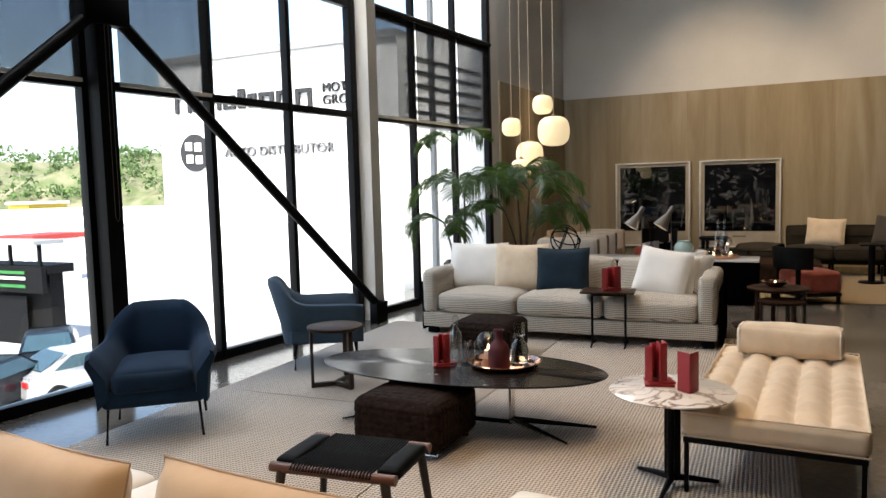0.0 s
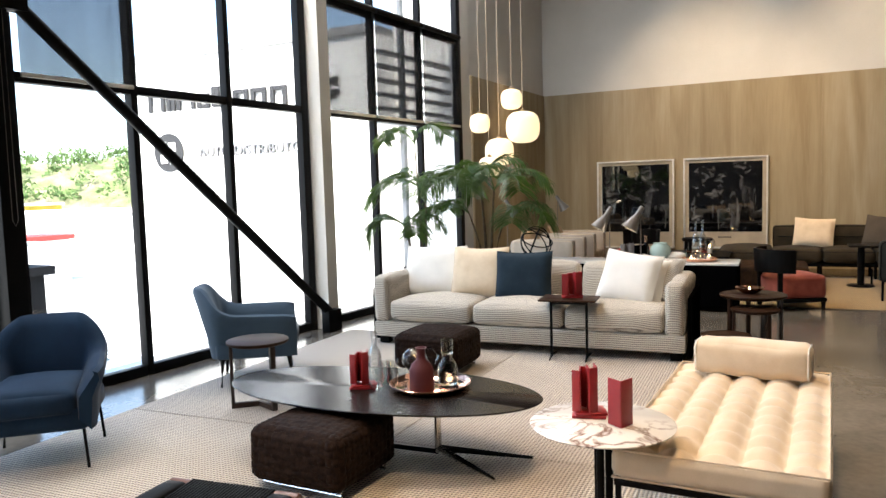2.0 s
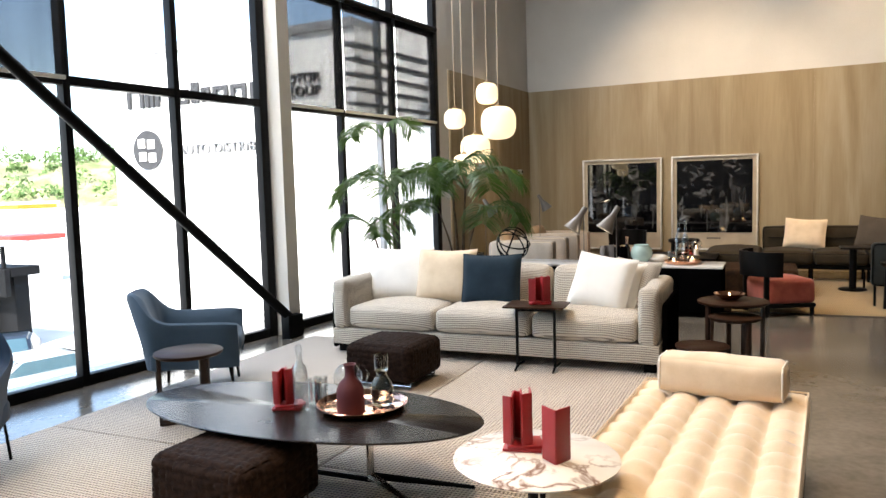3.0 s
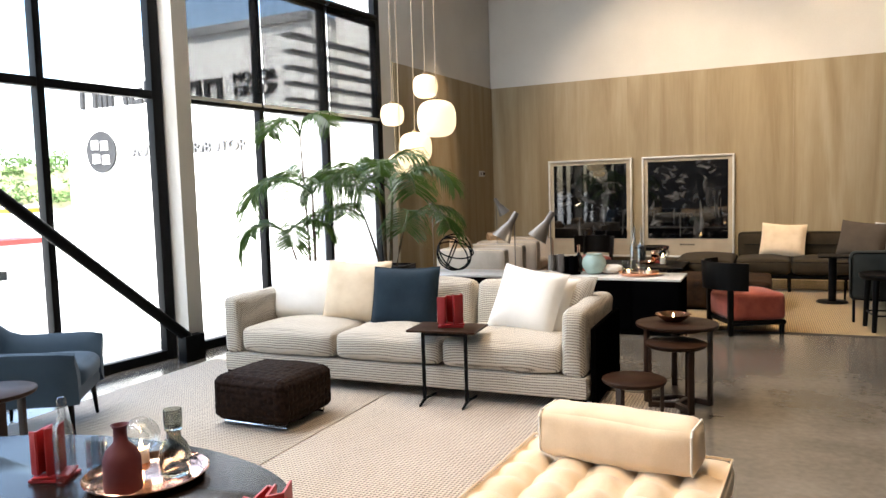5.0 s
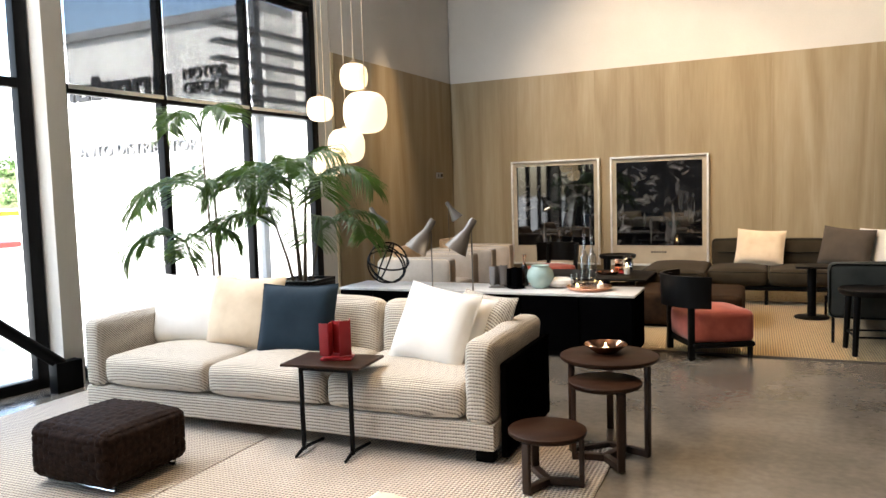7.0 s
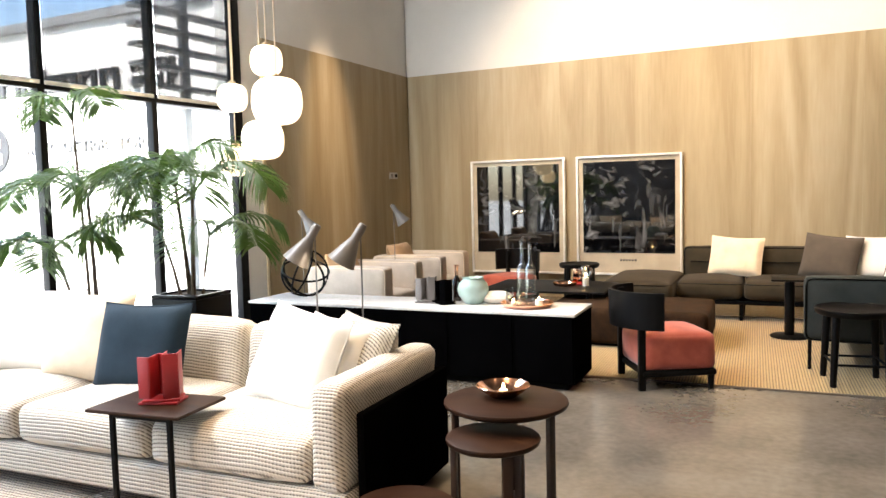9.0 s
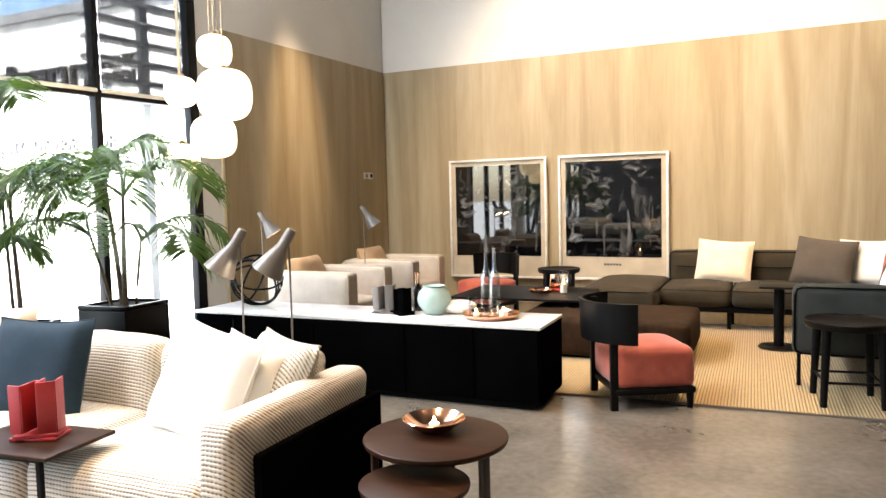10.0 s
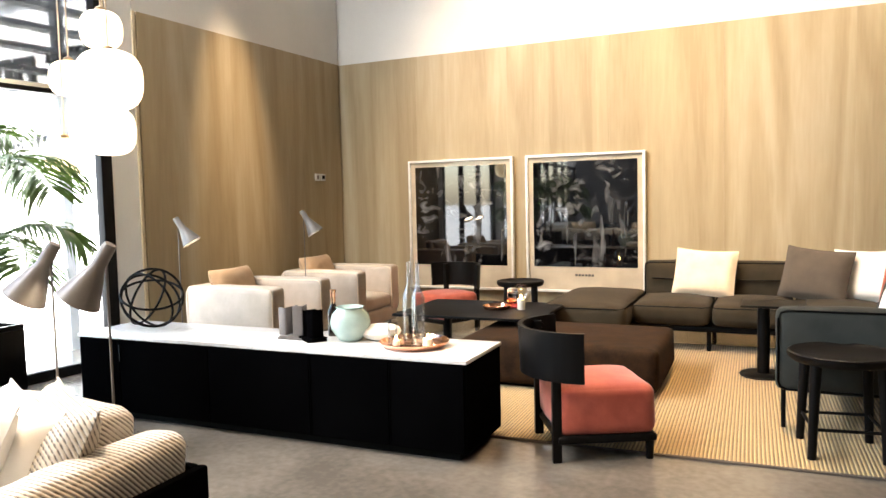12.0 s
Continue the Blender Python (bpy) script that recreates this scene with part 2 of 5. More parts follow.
M_frame = mk("black_aluminium", (0.003, 0.003, 0.0035), (0.005, 0.005, 0.0055), 0.5, scale=3, bump=0.02, spec=0.15)
M_steel = mk("black_steel", (0.0015, 0.0015, 0.0017), (0.003, 0.003, 0.0032), 0.5, scale=6, bump=0.05, spec=0.1)
M_glass = glassy("window_glass", (0.93, 0.96, 0.96), 0.1)
M_screen = screen_mat("sunscreen_cloth", (0.004, 0.004, 0.005), 0.33)
M_rug = ribbed("woven_rug", (0.66, 0.57, 0.47), (0.11, 0.09, 0.07), 0.024, (0, 1, 0), cross=0.42, bump=1.0, depth=0.012, sharp=0.4, wobble=0.3, tint=(0.8, 0.78, 0.76))
# golden tint of both rib colours carries the warm spotlight on this rug
M_rug2 = ribbed("ribbed_rug", (0.45, 0.31, 0.13), (0.16, 0.105, 0.045), 0.021, (1, 0, 0), cross=0.0, bump=0.9, depth=0.006, sharp=0.7, wobble=0.2)
M_bind = mk("rug_binding", (0.10, 0.08, 0.06), None, 0.9)
M_stripe = ribbed("striped_linen", (0.62, 0.56, 0.47), (0.13, 0.11, 0.088), 0.0185, (0, 1, 1), sharp=0.6, bump=0.8, depth=0.005, tint=(0.9, 0.88, 0.85), cross=0.22)
M_white = mk("white_linen", (0.84, 0.80, 0.73), (0.77, 0.73, 0.66), 0.9, scale=5, fine=300, bump=0.25, sheen=0.2)
M_cream = mk("cream_velvet", (0.72, 0.58, 0.41), (0.62, 0.48, 0.32), 0.85, scale=7, fine=200, bump=0.12, sheen=0.35)
M_navy = mk("slate_blue_velvet", (0.008, 0.018, 0.029), (0.015, 0.030, 0.044), 0.8, scale=6, fine=200, bump=0.12, sheen=0.06, spec=0.15)
M_blue = mk("petrol_blue_cloth", (0.004, 0.016, 0.038), (0.0075, 0.025, 0.053), 0.8, scale=5, fine=260, bump=0.15, sheen=0.05, spec=0.15)
M_greyblue = mk("grey_blue_cloth", (0.040, 0.068, 0.10), (0.052, 0.083, 0.118), 0.8, scale=5, fine=260, bump=0.15, sheen=0.1, spec=0.2)
M_brown = mk("brown_woven_leather", (0.008, 0.004, 0.0026), (0.021, 0.0115, 0.0075), 0.75, scale=30, fine=70, bump=0.6, depth=0.006, spec=0.08)
M_choc = mk("brown_suede", (0.014, 0.0065, 0.0022), (0.034, 0.016, 0.006), 0.9, scale=9, fine=90, bump=0.4, depth=0.004, spec=0.15)
M_leather = mk("pale_taupe_leather", (0.50, 0.41, 0.32), (0.42, 0.34, 0.26), 0.5, scale=6, fine=140, bump=0.12)
M_tan = mk("tan_leather", (0.50, 0.33, 0.19), (0.42, 0.27, 0.15), 0.5, scale=6, fine=140, bump=0.12)
M_olive = mk("olive_grey_cloth", (0.028, 0.021, 0.012), (0.042, 0.032, 0.019), 0.9, scale=5, fine=260, bump=0.3, sheen=0.03, spec=0.15)
# beige couch cloth with the warm lamp light put into its colour
M_warm_linen = mk("warm_lit_linen", (0.62, 0.43, 0.26), (0.55, 0.37, 0.21), 0.85, scale=5, fine=260, bump=0.2, sheen=0.2)
M_charcoal = mk("charcoal_cloth", (0.024, 0.0255, 0.022), (0.037, 0.038, 0.032), 0.9, scale=5, fine=300, bump=0.4, sheen=0.03, spec=0.15)
M_taupe = mk("brown_grey_cloth", (0.060, 0.045, 0.031), (0.080, 0.062, 0.044), 0.9, scale=6, fine=260, bump=0.25)
M_red = mk("brick_red_velvet", (0.44, 0.085, 0.04), (0.30, 0.045, 0.022), 0.8, scale=7, fine=200, bump=0.1, sheen=0.3)
M_redbook = mk("red_cover", (0.34, 0.018, 0.022), (0.28, 0.014, 0.018), 0.45, scale=8, fine=120, bump=0.05)
M_mustard = mk("mustard_cloth", (0.60, 0.38, 0.08), None, 0.9, scale=8)
M_walnut = timber("dark_walnut", (0.015, 0.006, 0.003), (0.025, 0.0105, 0.005), (0.038, 0.017, 0.0085), 0.45, grain=(1.5, 30, 30), rnd=True, spec=0.12)
M_walnut_leg = timber("walnut_leg", (0.016, 0.007, 0.0035), (0.025, 0.011, 0.0055), (0.036, 0.017, 0.009), 0.4, grain=(30, 30, 2), rnd=True)
M_teak = timber("reddish_wood", (0.07, 0.024, 0.012), (0.10, 0.036, 0.018), (0.14, 0.052, 0.026), 0.35, grain=(3, 30, 30))
M_wenge = timber("black_stained_wood", (0.002, 0.0017, 0.0015), (0.003, 0.0025, 0.0022), (0.0045, 0.004, 0.0035), 0.5, grain=(25, 25, 2), spec=0.12)
M_lacquer = mk("black_lacquer", (0.0012, 0.0012, 0.0014), (0.002, 0.002, 0.0022), 0.6, scale=3, fine=80, bump=0.02, spec=0.0)
M_tabletop = mk("dark_satin_top", (0.008, 0.006, 0.0055), (0.012, 0.009, 0.008), 0.27, scale=5, fine=90, bump=0.0, spec=0.26, rvar=0.01)
M_marble = marble_mat("veined_marble", (0.78, 0.74, 0.69), (0.22, 0.13, 0.10), 3.2)
M_marble2 = marble_mat("white_marble", (0.82, 0.80, 0.77), (0.68, 0.66, 0.63), 2.2, width=0.025)
M_chrome = mk("polished_metal", (0.75, 0.74, 0.72), None, 0.12, metal=1.0, bump=0)
M_silver = mk("champagne_frame", (0.80, 0.77, 0.70), None, 0.42, metal=0.45, scale=8, bump=0.0)
M_copper = mk("polished_copper", (0.86, 0.47, 0.31), (0.80, 0.42, 0.27), 0.10, metal=1.0, scale=9, bump=0.02)
M_brass = mk("brushed_brass", (0.62, 0.45, 0.27), None, 0.3, metal=1.0, bump=0.02)
M_lampgrey = mk("grey_lacquered_steel", (0.14, 0.125, 0.11), (0.115, 0.105, 0.092), 0.35, scale=6, bump=0.02)
M_opal = glow("opal_glass", (1.0, 0.78, 0.46), 0.20)
M_flame = glow("candle_flame", (1.0, 0.62, 0.25), 9.0)
M_diffuser = glow("lamp_diffuser", (1.0, 0.82, 0.6), 4.0)
M_candle = mk("candle_wax", (0.82, 0.76, 0.64), None, 0.5, bump=0)
M_clear = glassy("clear_glass", (0.97, 0.98, 0.98), solid=True)
M_smoke = glassy("smoked_glass", (0.45, 0.46, 0.42), solid=True)
M_thin = glassy("thin_glass", (0.94, 0.95, 0.95), 0.14)
M_bottle = mk("dark_glass_bottle", (0.012, 0.007, 0.005), None, 0.08, bump=0)
M_burgundy = mk("matt_burgundy", (0.085, 0.010, 0.016), (0.065, 0.008, 0.013), 0.7, fine=220, bump=0.08)
M_celadon = mk("celadon_glaze", (0.42, 0.55, 0.50), (0.36, 0.48, 0.44), 0.22, scale=10, bump=0.03)
M_greybook = mk("grey_card", (0.20, 0.18, 0.17), (0.16, 0.145, 0.135), 0.6)
M_plastic = mk("white_plastic", (0.72, 0.70, 0.66), None, 0.4)
M_cord = mk("pale_cord", (0.62, 0.50, 0.36), None, 0.7)
M_soil = mk("potting_soil", (0.035, 0.024, 0.016), None, 1.0, fine=60, bump=0.8, depth=0.01)
M_pot = mk("black_gloss_pot", (0.002, 0.002, 0.0025), None, 0.3, bump=0.01, spec=0.12)
M_leaf = mk("palm_leaf", (0.012, 0.040, 0.008), (0.045, 0.10, 0.018), 0.45, scale=3, fine=60, bump=0.1)
leaf_nt = M_leaf.node_tree
leaf_tr, leaf_mx = leaf_nt.nodes.new("ShaderNodeBsdfTranslucent"), leaf_nt.nodes.new("ShaderNodeMixShader")
leaf_tr.inputs["Color"].default_value, leaf_mx.inputs[0].default_value = (0.17, 0.28, 0.045, 1), 0.22
leaf_nt.links.new(leaf_nt.nodes["Principled BSDF"].outputs[0], leaf_mx.inputs[1])
leaf_nt.links.new(leaf_tr.outputs[0], leaf_mx.inputs[2])
leaf_nt.links.new(leaf_mx.outputs[0], leaf_nt.nodes["Material Output"].inputs["Surface"])
M_stem = mk("palm_stem", (0.075, 0.10, 0.035), (0.10, 0.085, 0.04), 0.6, scale=12)
M_trunk = mk("palm_trunk", (0.13, 0.10, 0.065), (0.075, 0.055, 0.035), 0.9, scale=25, fine=60, bump=0.6, depth=0.006)
M_black = mk("matt_black", (0.002, 0.002, 0.002), None, 0.6, spec=0.08)
M_art = [art_mat("dark_photo_one", 1.3), art_mat("dark_photo_two", 7.9)]
M_mount = mk("mount_board", (0.50, 0.42, 0.31), None, 0.12, bump=0.0, rvar=0.02)
M_ink = mk("printed_ink", (0.05, 0.045, 0.04), None, 0.6)
# outside
M_asphalt = mk("pale_yard_concrete", (0.52, 0.51, 0.48), (0.42, 0.41, 0.39), 0.9, scale=0.3, fine=8, bump=0.1)
M_facade = mk("white_cladding", (0.80, 0.79, 0.76), (0.76, 0.75, 0.72), 0.6, scale=0.5, fine=12)
M_signgrey = mk("grey_sign_letter", (0.035, 0.035, 0.037), None, 0.6, spec=0.2)
M_signpale = mk("pale_sign_letter", (0.15, 0.15, 0.155), None, 0.6, spec=0.2)
M_louvre = mk("grey_louvre", (0.27, 0.27, 0.27), (0.23, 0.23, 0.23), 0.5)
M_yellow = mk("yellow_cladding", (0.50, 0.34, 0.02), None, 0.6, scale=0.6)
M_redroof = mk("red_fascia", (0.34, 0.03, 0.02), None, 0.6)
M_darkshop = mk("dark_shopfront", (0.006, 0.006, 0.0065), None, 0.7, spec=0.1)
M_green = mk("green_paint", (0.02, 0.16, 0.03), None, 0.6)
M_foliage = mk("far_foliage", (0.030, 0.070, 0.012), (0.075, 0.13, 0.03), 0.8, scale=0.2, fine=3)
M_hill = mk("dry_bank", (0.20, 0.18, 0.11), (0.075, 0.105, 0.03), 0.95, scale=0.15, fine=2)
M_cardark = mk("dark_car_paint", (0.004, 0.006, 0.010), None, 0.35, coat=0.1, bump=0, spec=0.3)
M_carsilver = mk("silver_car_paint", (0.55, 0.56, 0.57), None, 0.25, metal=0.5, coat=0.7, bump=0)
M_carglass = mk("car_glass", (0.03, 0.06, 0.075), None, 0.1, bump=0)
M_tyre = mk("tyre_rubber", (0.006, 0.006, 0.006), None, 0.8, spec=0.2)
M_taillight = mk("tail_lamp", (0.5, 0.02, 0.02), None, 0.2)


# ---------- mesh helpers ----------
def finish(name, bm, mat, parent=None, smooth=True, label="", m=None):
    me = bpy.data.meshes.new(name)
    if len(bm.faces) > 1:
        bmesh.ops.recalc_face_normals(bm, faces=bm.faces)
    bm.to_mesh(me)
    bm.free()
    if smooth:
        me.polygons.foreach_set("use_smooth", [True] * len(me.polygons))
        me.set_sharp_from_angle(angle=radians(42))
    me.materials.append(mat)
    ob = new(name, me)
    if parent is not None:
        ob.parent = parent
    if m is not None:
        ob.matrix_basis = m
    if label:
        ob["label"] = label
    return ob


def part(name, bm, mat, parent, label="", smooth=True, m=None):
    return finish(name, bm, mat, parent, smooth, label, m)


def share(name, mesh, parent, m, label=""):
    ob = new(name, mesh)
    ob.parent, ob.matrix_basis = parent, m
    if label:
        ob["label"] = label
    return ob


def thing(name, m, label, category, group="", kind=""):
    ob = new(name)
    ob.empty_display_size = 0.1
    ob.matrix_basis = m
    return tagged(ob, label, category, group, kind)


def box(x0, y0, z0, x1, y1, z1, bev=0.0, seg=2, bm=None):
    tmp = bmesh.new()
    bmesh.ops.create_cube(tmp, size=1.0)
    for v in tmp.verts:
        v.co = Vector(((x0 + x1) / 2 + v.co.x * (x1 - x0), (y0 + y1) / 2 + v.co.y * (y1 - y0), (z0 + z1) / 2 + v.co.z * (z1 - z0)))
    if bev:
        bmesh.ops.bevel(tmp, geom=tmp.edges[:], offset=bev, segments=seg, affect="EDGES", profile=0.6)
    return merge(bm, tmp)


def merge(bm, tmp):
    if bm is None:
        return tmp
    me = bpy.data.meshes.new("t")
    tmp.to_mesh(me)
    tmp.free()
    bm.from_mesh(me)
    bpy.data.meshes.remove(me)
    return bm


def rod(p0, p1, r0, r1=None, seg=14, bm=None, caps=True):
    p0, p1 = Vector(p0), Vector(p1)
    d = p1 - p0
    tmp = bmesh.new()
    bmesh.ops.create_cone(tmp, cap_ends=caps, segments=seg, radius1=r0, radius2=r0 if r1 is None else r1, depth=d.length)
    q = d.to_track_quat("Z", "Y").to_matrix().to_4x4()
    bmesh.ops.transform(tmp, matrix=Matrix.Translation((p0 + p1) / 2) @ q, verts=tmp.verts)
    return merge(bm, tmp)


def lathe(profile, seg=32, bm=None, at=(0, 0, 0), sx=1.0, sy=1.0):
    tmp = bmesh.new()
    rings = []
    for r, z in profile:
        if r < 1e-5:
            rings.append([tmp.verts.new((at[0], at[1], at[2] + z))])
        else:
            rings.append([tmp.verts.new((at[0] + sx * r * math.cos(2 * math.pi * i / seg), at[1] + sy * r * math.sin(2 * math.pi * i / seg), at[2] + z)) for i in range(seg)])
    for a, b in zip(rings, rings[1:]):
        for i in range(seg):
            j = (i + 1) % seg
            if len(a) == 1 and len(b) > 1:
                tmp.faces.new((a[0], b[i], b[j]))
            elif len(b) == 1 and len(a) > 1:
                tmp.faces.new((a[i], a[j], b[0]))
            elif len(a) > 1:
                tmp.faces.new((a[i], a[j], b[j], b[i]))
    return merge(bm, tmp)


def tube(pts, r, seg=8, bm=None, closed=False):
    tmp = bmesh.new()
    pts = [Vector(p) for p in pts]
    n = len(pts)
    rings = []
    for i, p in enumerate(pts):
        a = pts[(i - 1) % n] if (closed or i > 0) else p
        b = pts[(i + 1) % n] if (closed or i < n - 1) else p
        d = (b - a).normalized()
        up = Vector((0, 0, 1)) if abs(d.z) < 0.95 else Vector((1, 0, 0))
        u = d.cross(up).normalized()
        w = u.cross(d)
        rr = r[i] if isinstance(r, (list, tuple)) else r
        rings.append([tmp.verts.new(p + rr * (u * math.cos(2 * math.pi * k / seg) + w * math.sin(2 * math.pi * k / seg))) for k in range(seg)])
    for i in range(n if closed else n - 1):
        a, b = rings[i], rings[(i + 1) % n]
        for k in range(seg):
            tmp.faces.new((a[k], a[(k + 1) % seg], b[(k + 1) % seg], b[k]))
    if not closed:
        tmp.faces.new(rings[0])
        tmp.faces.new(rings[-1][::-1])
    return merge(bm, tmp)


def soft(sx, sy, sz, r=0.04, n=10, puff=(0, 0, 0.02), wr=0.0, seed=0.0, at=(0, 0, 0), bm=None, dent=None):
    """Upholstered block: rounded box of the full sizes given, centred at 'at', with swelling and creases."""
    tmp = bmesh.new()
    h = (sx / 2, sy / 2, sz / 2)
    r = min(r, min(h) * 0.98)
    g = [math.sin(math.pi / 2 * (-1 + 2 * i / n)) for i in range(n + 1)]
    seen = {}

    def vert(p):
        key = (round(p[0], 4), round(p[1], 4), round(p[2], 4))
        if key not in seen:
            full = Vector([p[i] * h[i] for i in range(3)])
            core = Vector([max(-(h[i] - r), min(h[i] - r, full[i])) for i in range(3)])
            d = full - core
            co = core + (d.normalized() * r if d.length > 1e-9 else d)
            for i in range(3):
                j, k = (i + 1) % 3, (i + 2) % 3
                co[i] += puff[i] * p[i] * (1 - p[j] ** 2) * (1 - p[k] ** 2)
            if wr:
                co += noise.noise_vector(co * 5.0 + Vector((seed, seed * 1.7, 0))) * wr + noise.noise_vector(co * 14.0 + Vector((seed, 0, seed))) * wr * 0.4
            if dent:
                co += dent(p, co)
            seen[key] = tmp.verts.new(co + Vector(at))
        return seen[key]

    for ax in range(3):
        j, k = (ax + 1) % 3, (ax + 2) % 3
        for s in (-1.0, 1.0):
            for a in range(n):
                for b in range(n):
                    quad = []
                    for da, db in ((0, 0), (1, 0), (1, 1), (0, 1)):
                        p = [0.0, 0.0, 0.0]
                        p[ax], p[j], p[k] = s, g[a + da], g[b + db]
                        quad.append(vert(p))
                    tmp.faces.new(quad if s > 0 else quad[::-1])
    return merge(bm, tmp)


def pillow(w, h, t, n=16, seed=0.0, sag=0.0):
    """Loose cushion standing in the xz plane, thickness along y, base at z = 0."""
    tmp = bmesh.new()
    grids = []
    for s in (-1, 1):
        rows = []
        for i in range(n + 1):
            row = []
            for k in range(n + 1):
                x, z = -1 + 2 * i / n, -1 + 2 * k / n
                th = (max(0.0, (1 - x ** 4) * (1 - z ** 4))) ** 0.55
                px = w / 2 * x * (1 - 0.035 * (1 - z * z) * x * x)
                pz = h / 2 * z * (1 - 0.035 * (1 - x * x) * z * z)
                c = noise.noise_vector(Vector((px * 5 + seed, pz * 5, s * 2 + seed))) * 0.012
                py = s * t / 2 * th + c.y * th
                pz += -sag * (1 - x * x) * (1 + z) / 2
                row.append((px + c.x * 0.6, py, pz + h / 2 + c.z * 0.6))
            rows.append(row)
        grids.append(rows)
    seen = {}

    def vert(s, i, k):
        edge = i in (0, n) or k in (0, n)
        key = (0 if edge else s, i, k)
        if key not in seen:
            seen[key] = tmp.verts.new(grids[s][i][k])
        return seen[key]

    for s in (0, 1):
        for i in range(n):
            for k in range(n):
                q = [vert(s, i, k), vert(s, i + 1, k), vert(s, i + 1, k + 1), vert(s, i, k + 1)]
                tmp.faces.new(q if s == 0 else q[::-1])
    return tmp


def seam_loop(w, h, r, y=0.0, sag=0.0):
    """Piping round the rim of a cushion made by pillow()."""
    pts = []
    for x0, z0, x1, z1 in ((-1, -1, 1, -1), (1, -1, 1, 1), (1, 1, -1, 1), (-1, 1, -1, -1)):
        for i in range(10):
            f = i / 10
            x, z = x0 + (x1 - x0) * f, z0 + (z1 - z0) * f
            pts.append((w / 2 * x * (1 - 0.035 * (1 - z * z) * x * x), y, h / 2 + h / 2 * z * (1 - 0.035 * (1 - x * x) * z * z) - sag * (1 - x * x) * (1 + z) / 2))
    return tube(pts, r, 6, closed=True)


def hoop(p, u, v, a, b, c, r=0.005):
    """Piping round a rectangle with clipped corners: centre p, half sizes a and b along u and v."""
    p, u, v = Vector(p), Vector(u), Vector(v)
    ring = ((-a + c, -b), (a - c, -b), (a - 0.3 * c, -b + 0.3 * c), (a, -b + c), (a, b - c), (a - 0.3 * c, b - 0.3 * c), (a - c, b), (-a + c, b), (-a + 0.3 * c, b - 0.3 * c), (-a, b - c), (-a, -b + c), (-a + 0.3 * c, -b + 0.3 * c))
    return tube([p + u * x + v * y for x, y in ring], r, 6, closed=True)


def struct(name, bm, mat, label, m=None, smooth=False):
    ob = finish(name, bm, mat, None, smooth)
    if m is not None:
        ob.matrix_basis = m
    return tagged(ob, label, "", "", "structure")


# ---------- the shell ----------
# Window wall runs along its own line: local y follows the wall, local x points into the room.
WALL = pose(-4.70, 7.785, 0, 0, 0, -4.7)
CEIL = 6.4
BACK = 15.0

floor = struct("floor", box(-5.4, -3.2, -0.35, 7.0, 15.3, 0.0), M_concrete, "polished grey concrete floor with mottled patches")
struct("ceiling", box(-6.2, -3.2, CEIL, 7.0, 15.4, CEIL + 0.3), M_ceil, "unseen ceiling slab high above the showroom, dark to cut bounced light")
struct("wall_north", box(-4.9, BACK + 0.03, 0, 7.0, BACK + 0.33, CEIL), M_plaster, "off-white plastered wall above oak panelling")
# unseen closing walls, added dark so that little light bounces back
struct("wall_east", box(6.7, -3.0, 0, 7.0, 15.0, CEIL), M_dim, "unseen closing side wall, dark grey to cut bounced light")
struct("wall_south", box(-6.0, -3.2, 0, 7.0, -2.9, CEIL), M_dim2, "unseen closing end wall, dark grey to cut bounced light")
# the panelled side wall turns slightly from the line of the windows
SIDE = pose(-4.36, 11.72, 0, 0, 0, -1.9)
struct("wall_west", box(-0.30, -0.02, 0, -0.004, 3.29, CEIL), M_plaster, "off-white plastered wall above the side panelling", SIDE)
struct("spandrel", box(-0.30, -11.0, -0.9, 0.10, 3.62, -0.36), M_plaster, "edge of the floor slab below the window wall", WALL)
struct("column", box(-0.02, 0.125, 0, 0.20, 0.30, CEIL, 0.006), M_column, "cream painted square column between the window bays", WALL)


def window_bay(name, s0, s1, mullions, label):
    """A storey-high black aluminium window: jambs, mullions, transoms and panes."""
    w = thing(name, WALL.copy(), label, "", "", "structure")
    stops = [s0, *mullions, s1]
    wide = {s0: 0.09, s1: 0.09}
    for s in stops:
        k = wide.get(s, 0.042)
        part("mullion", box(-0.055, s - k / 2 - 0.01, 0.0, 0.035, s + k / 2 + 0.01, CEIL, 0.004), M_frame, w)
    for z, hgt in ((0.0, 0.09), (2.40, 0.075), (3.66, 0.075), (5.0, 0.07)):
        for a, b in zip(stops, stops[1:]):
            part("transom", box(-0.05, a + 0.032, z, 0.03, b - 0.032, z + hgt, 0.004), M_frame, w)
    for a, b in zip(stops, stops[1:]):
        for z0, z1 in ((0.09, 2.40), (2.475, 3.66), (3.735, 5.0), (5.07, CEIL)):
            gp = bmesh.new()
            gp.faces.new([gp.verts.new(c) for c in ((-0.03, a + 0.03, z0), (-0.03, b - 0.03, z0), (-0.03, b - 0.03, z1), (-0.03, a + 0.03, z1))])
            p = part("pane", gp, M_glass, w, smooth=False)
            p.visible_shadow = False
    return w


window_bay("window_1", -3.14, 0.06, (-2.09, -1.03), "tall black-framed window bay with slim mullions")
window_bay("window_2", 0.36, 3.57, (1.385, 2.49), "tall black-framed window bay behind the palms")
window_bay("window_3", -6.5, -3.32, (-4.36, -5.42), "tall black-framed window bay overlooking the yard")
window_bay("window_4", -9.9, -6.7, (-7.75, -8.8), "tall black-framed window bay at the near end")
struct("trim", box(-0.14, 3.63, 0, 0.03, 3.90, CEIL), M_plaster, "white reveal strip beside the window frame", WALL)


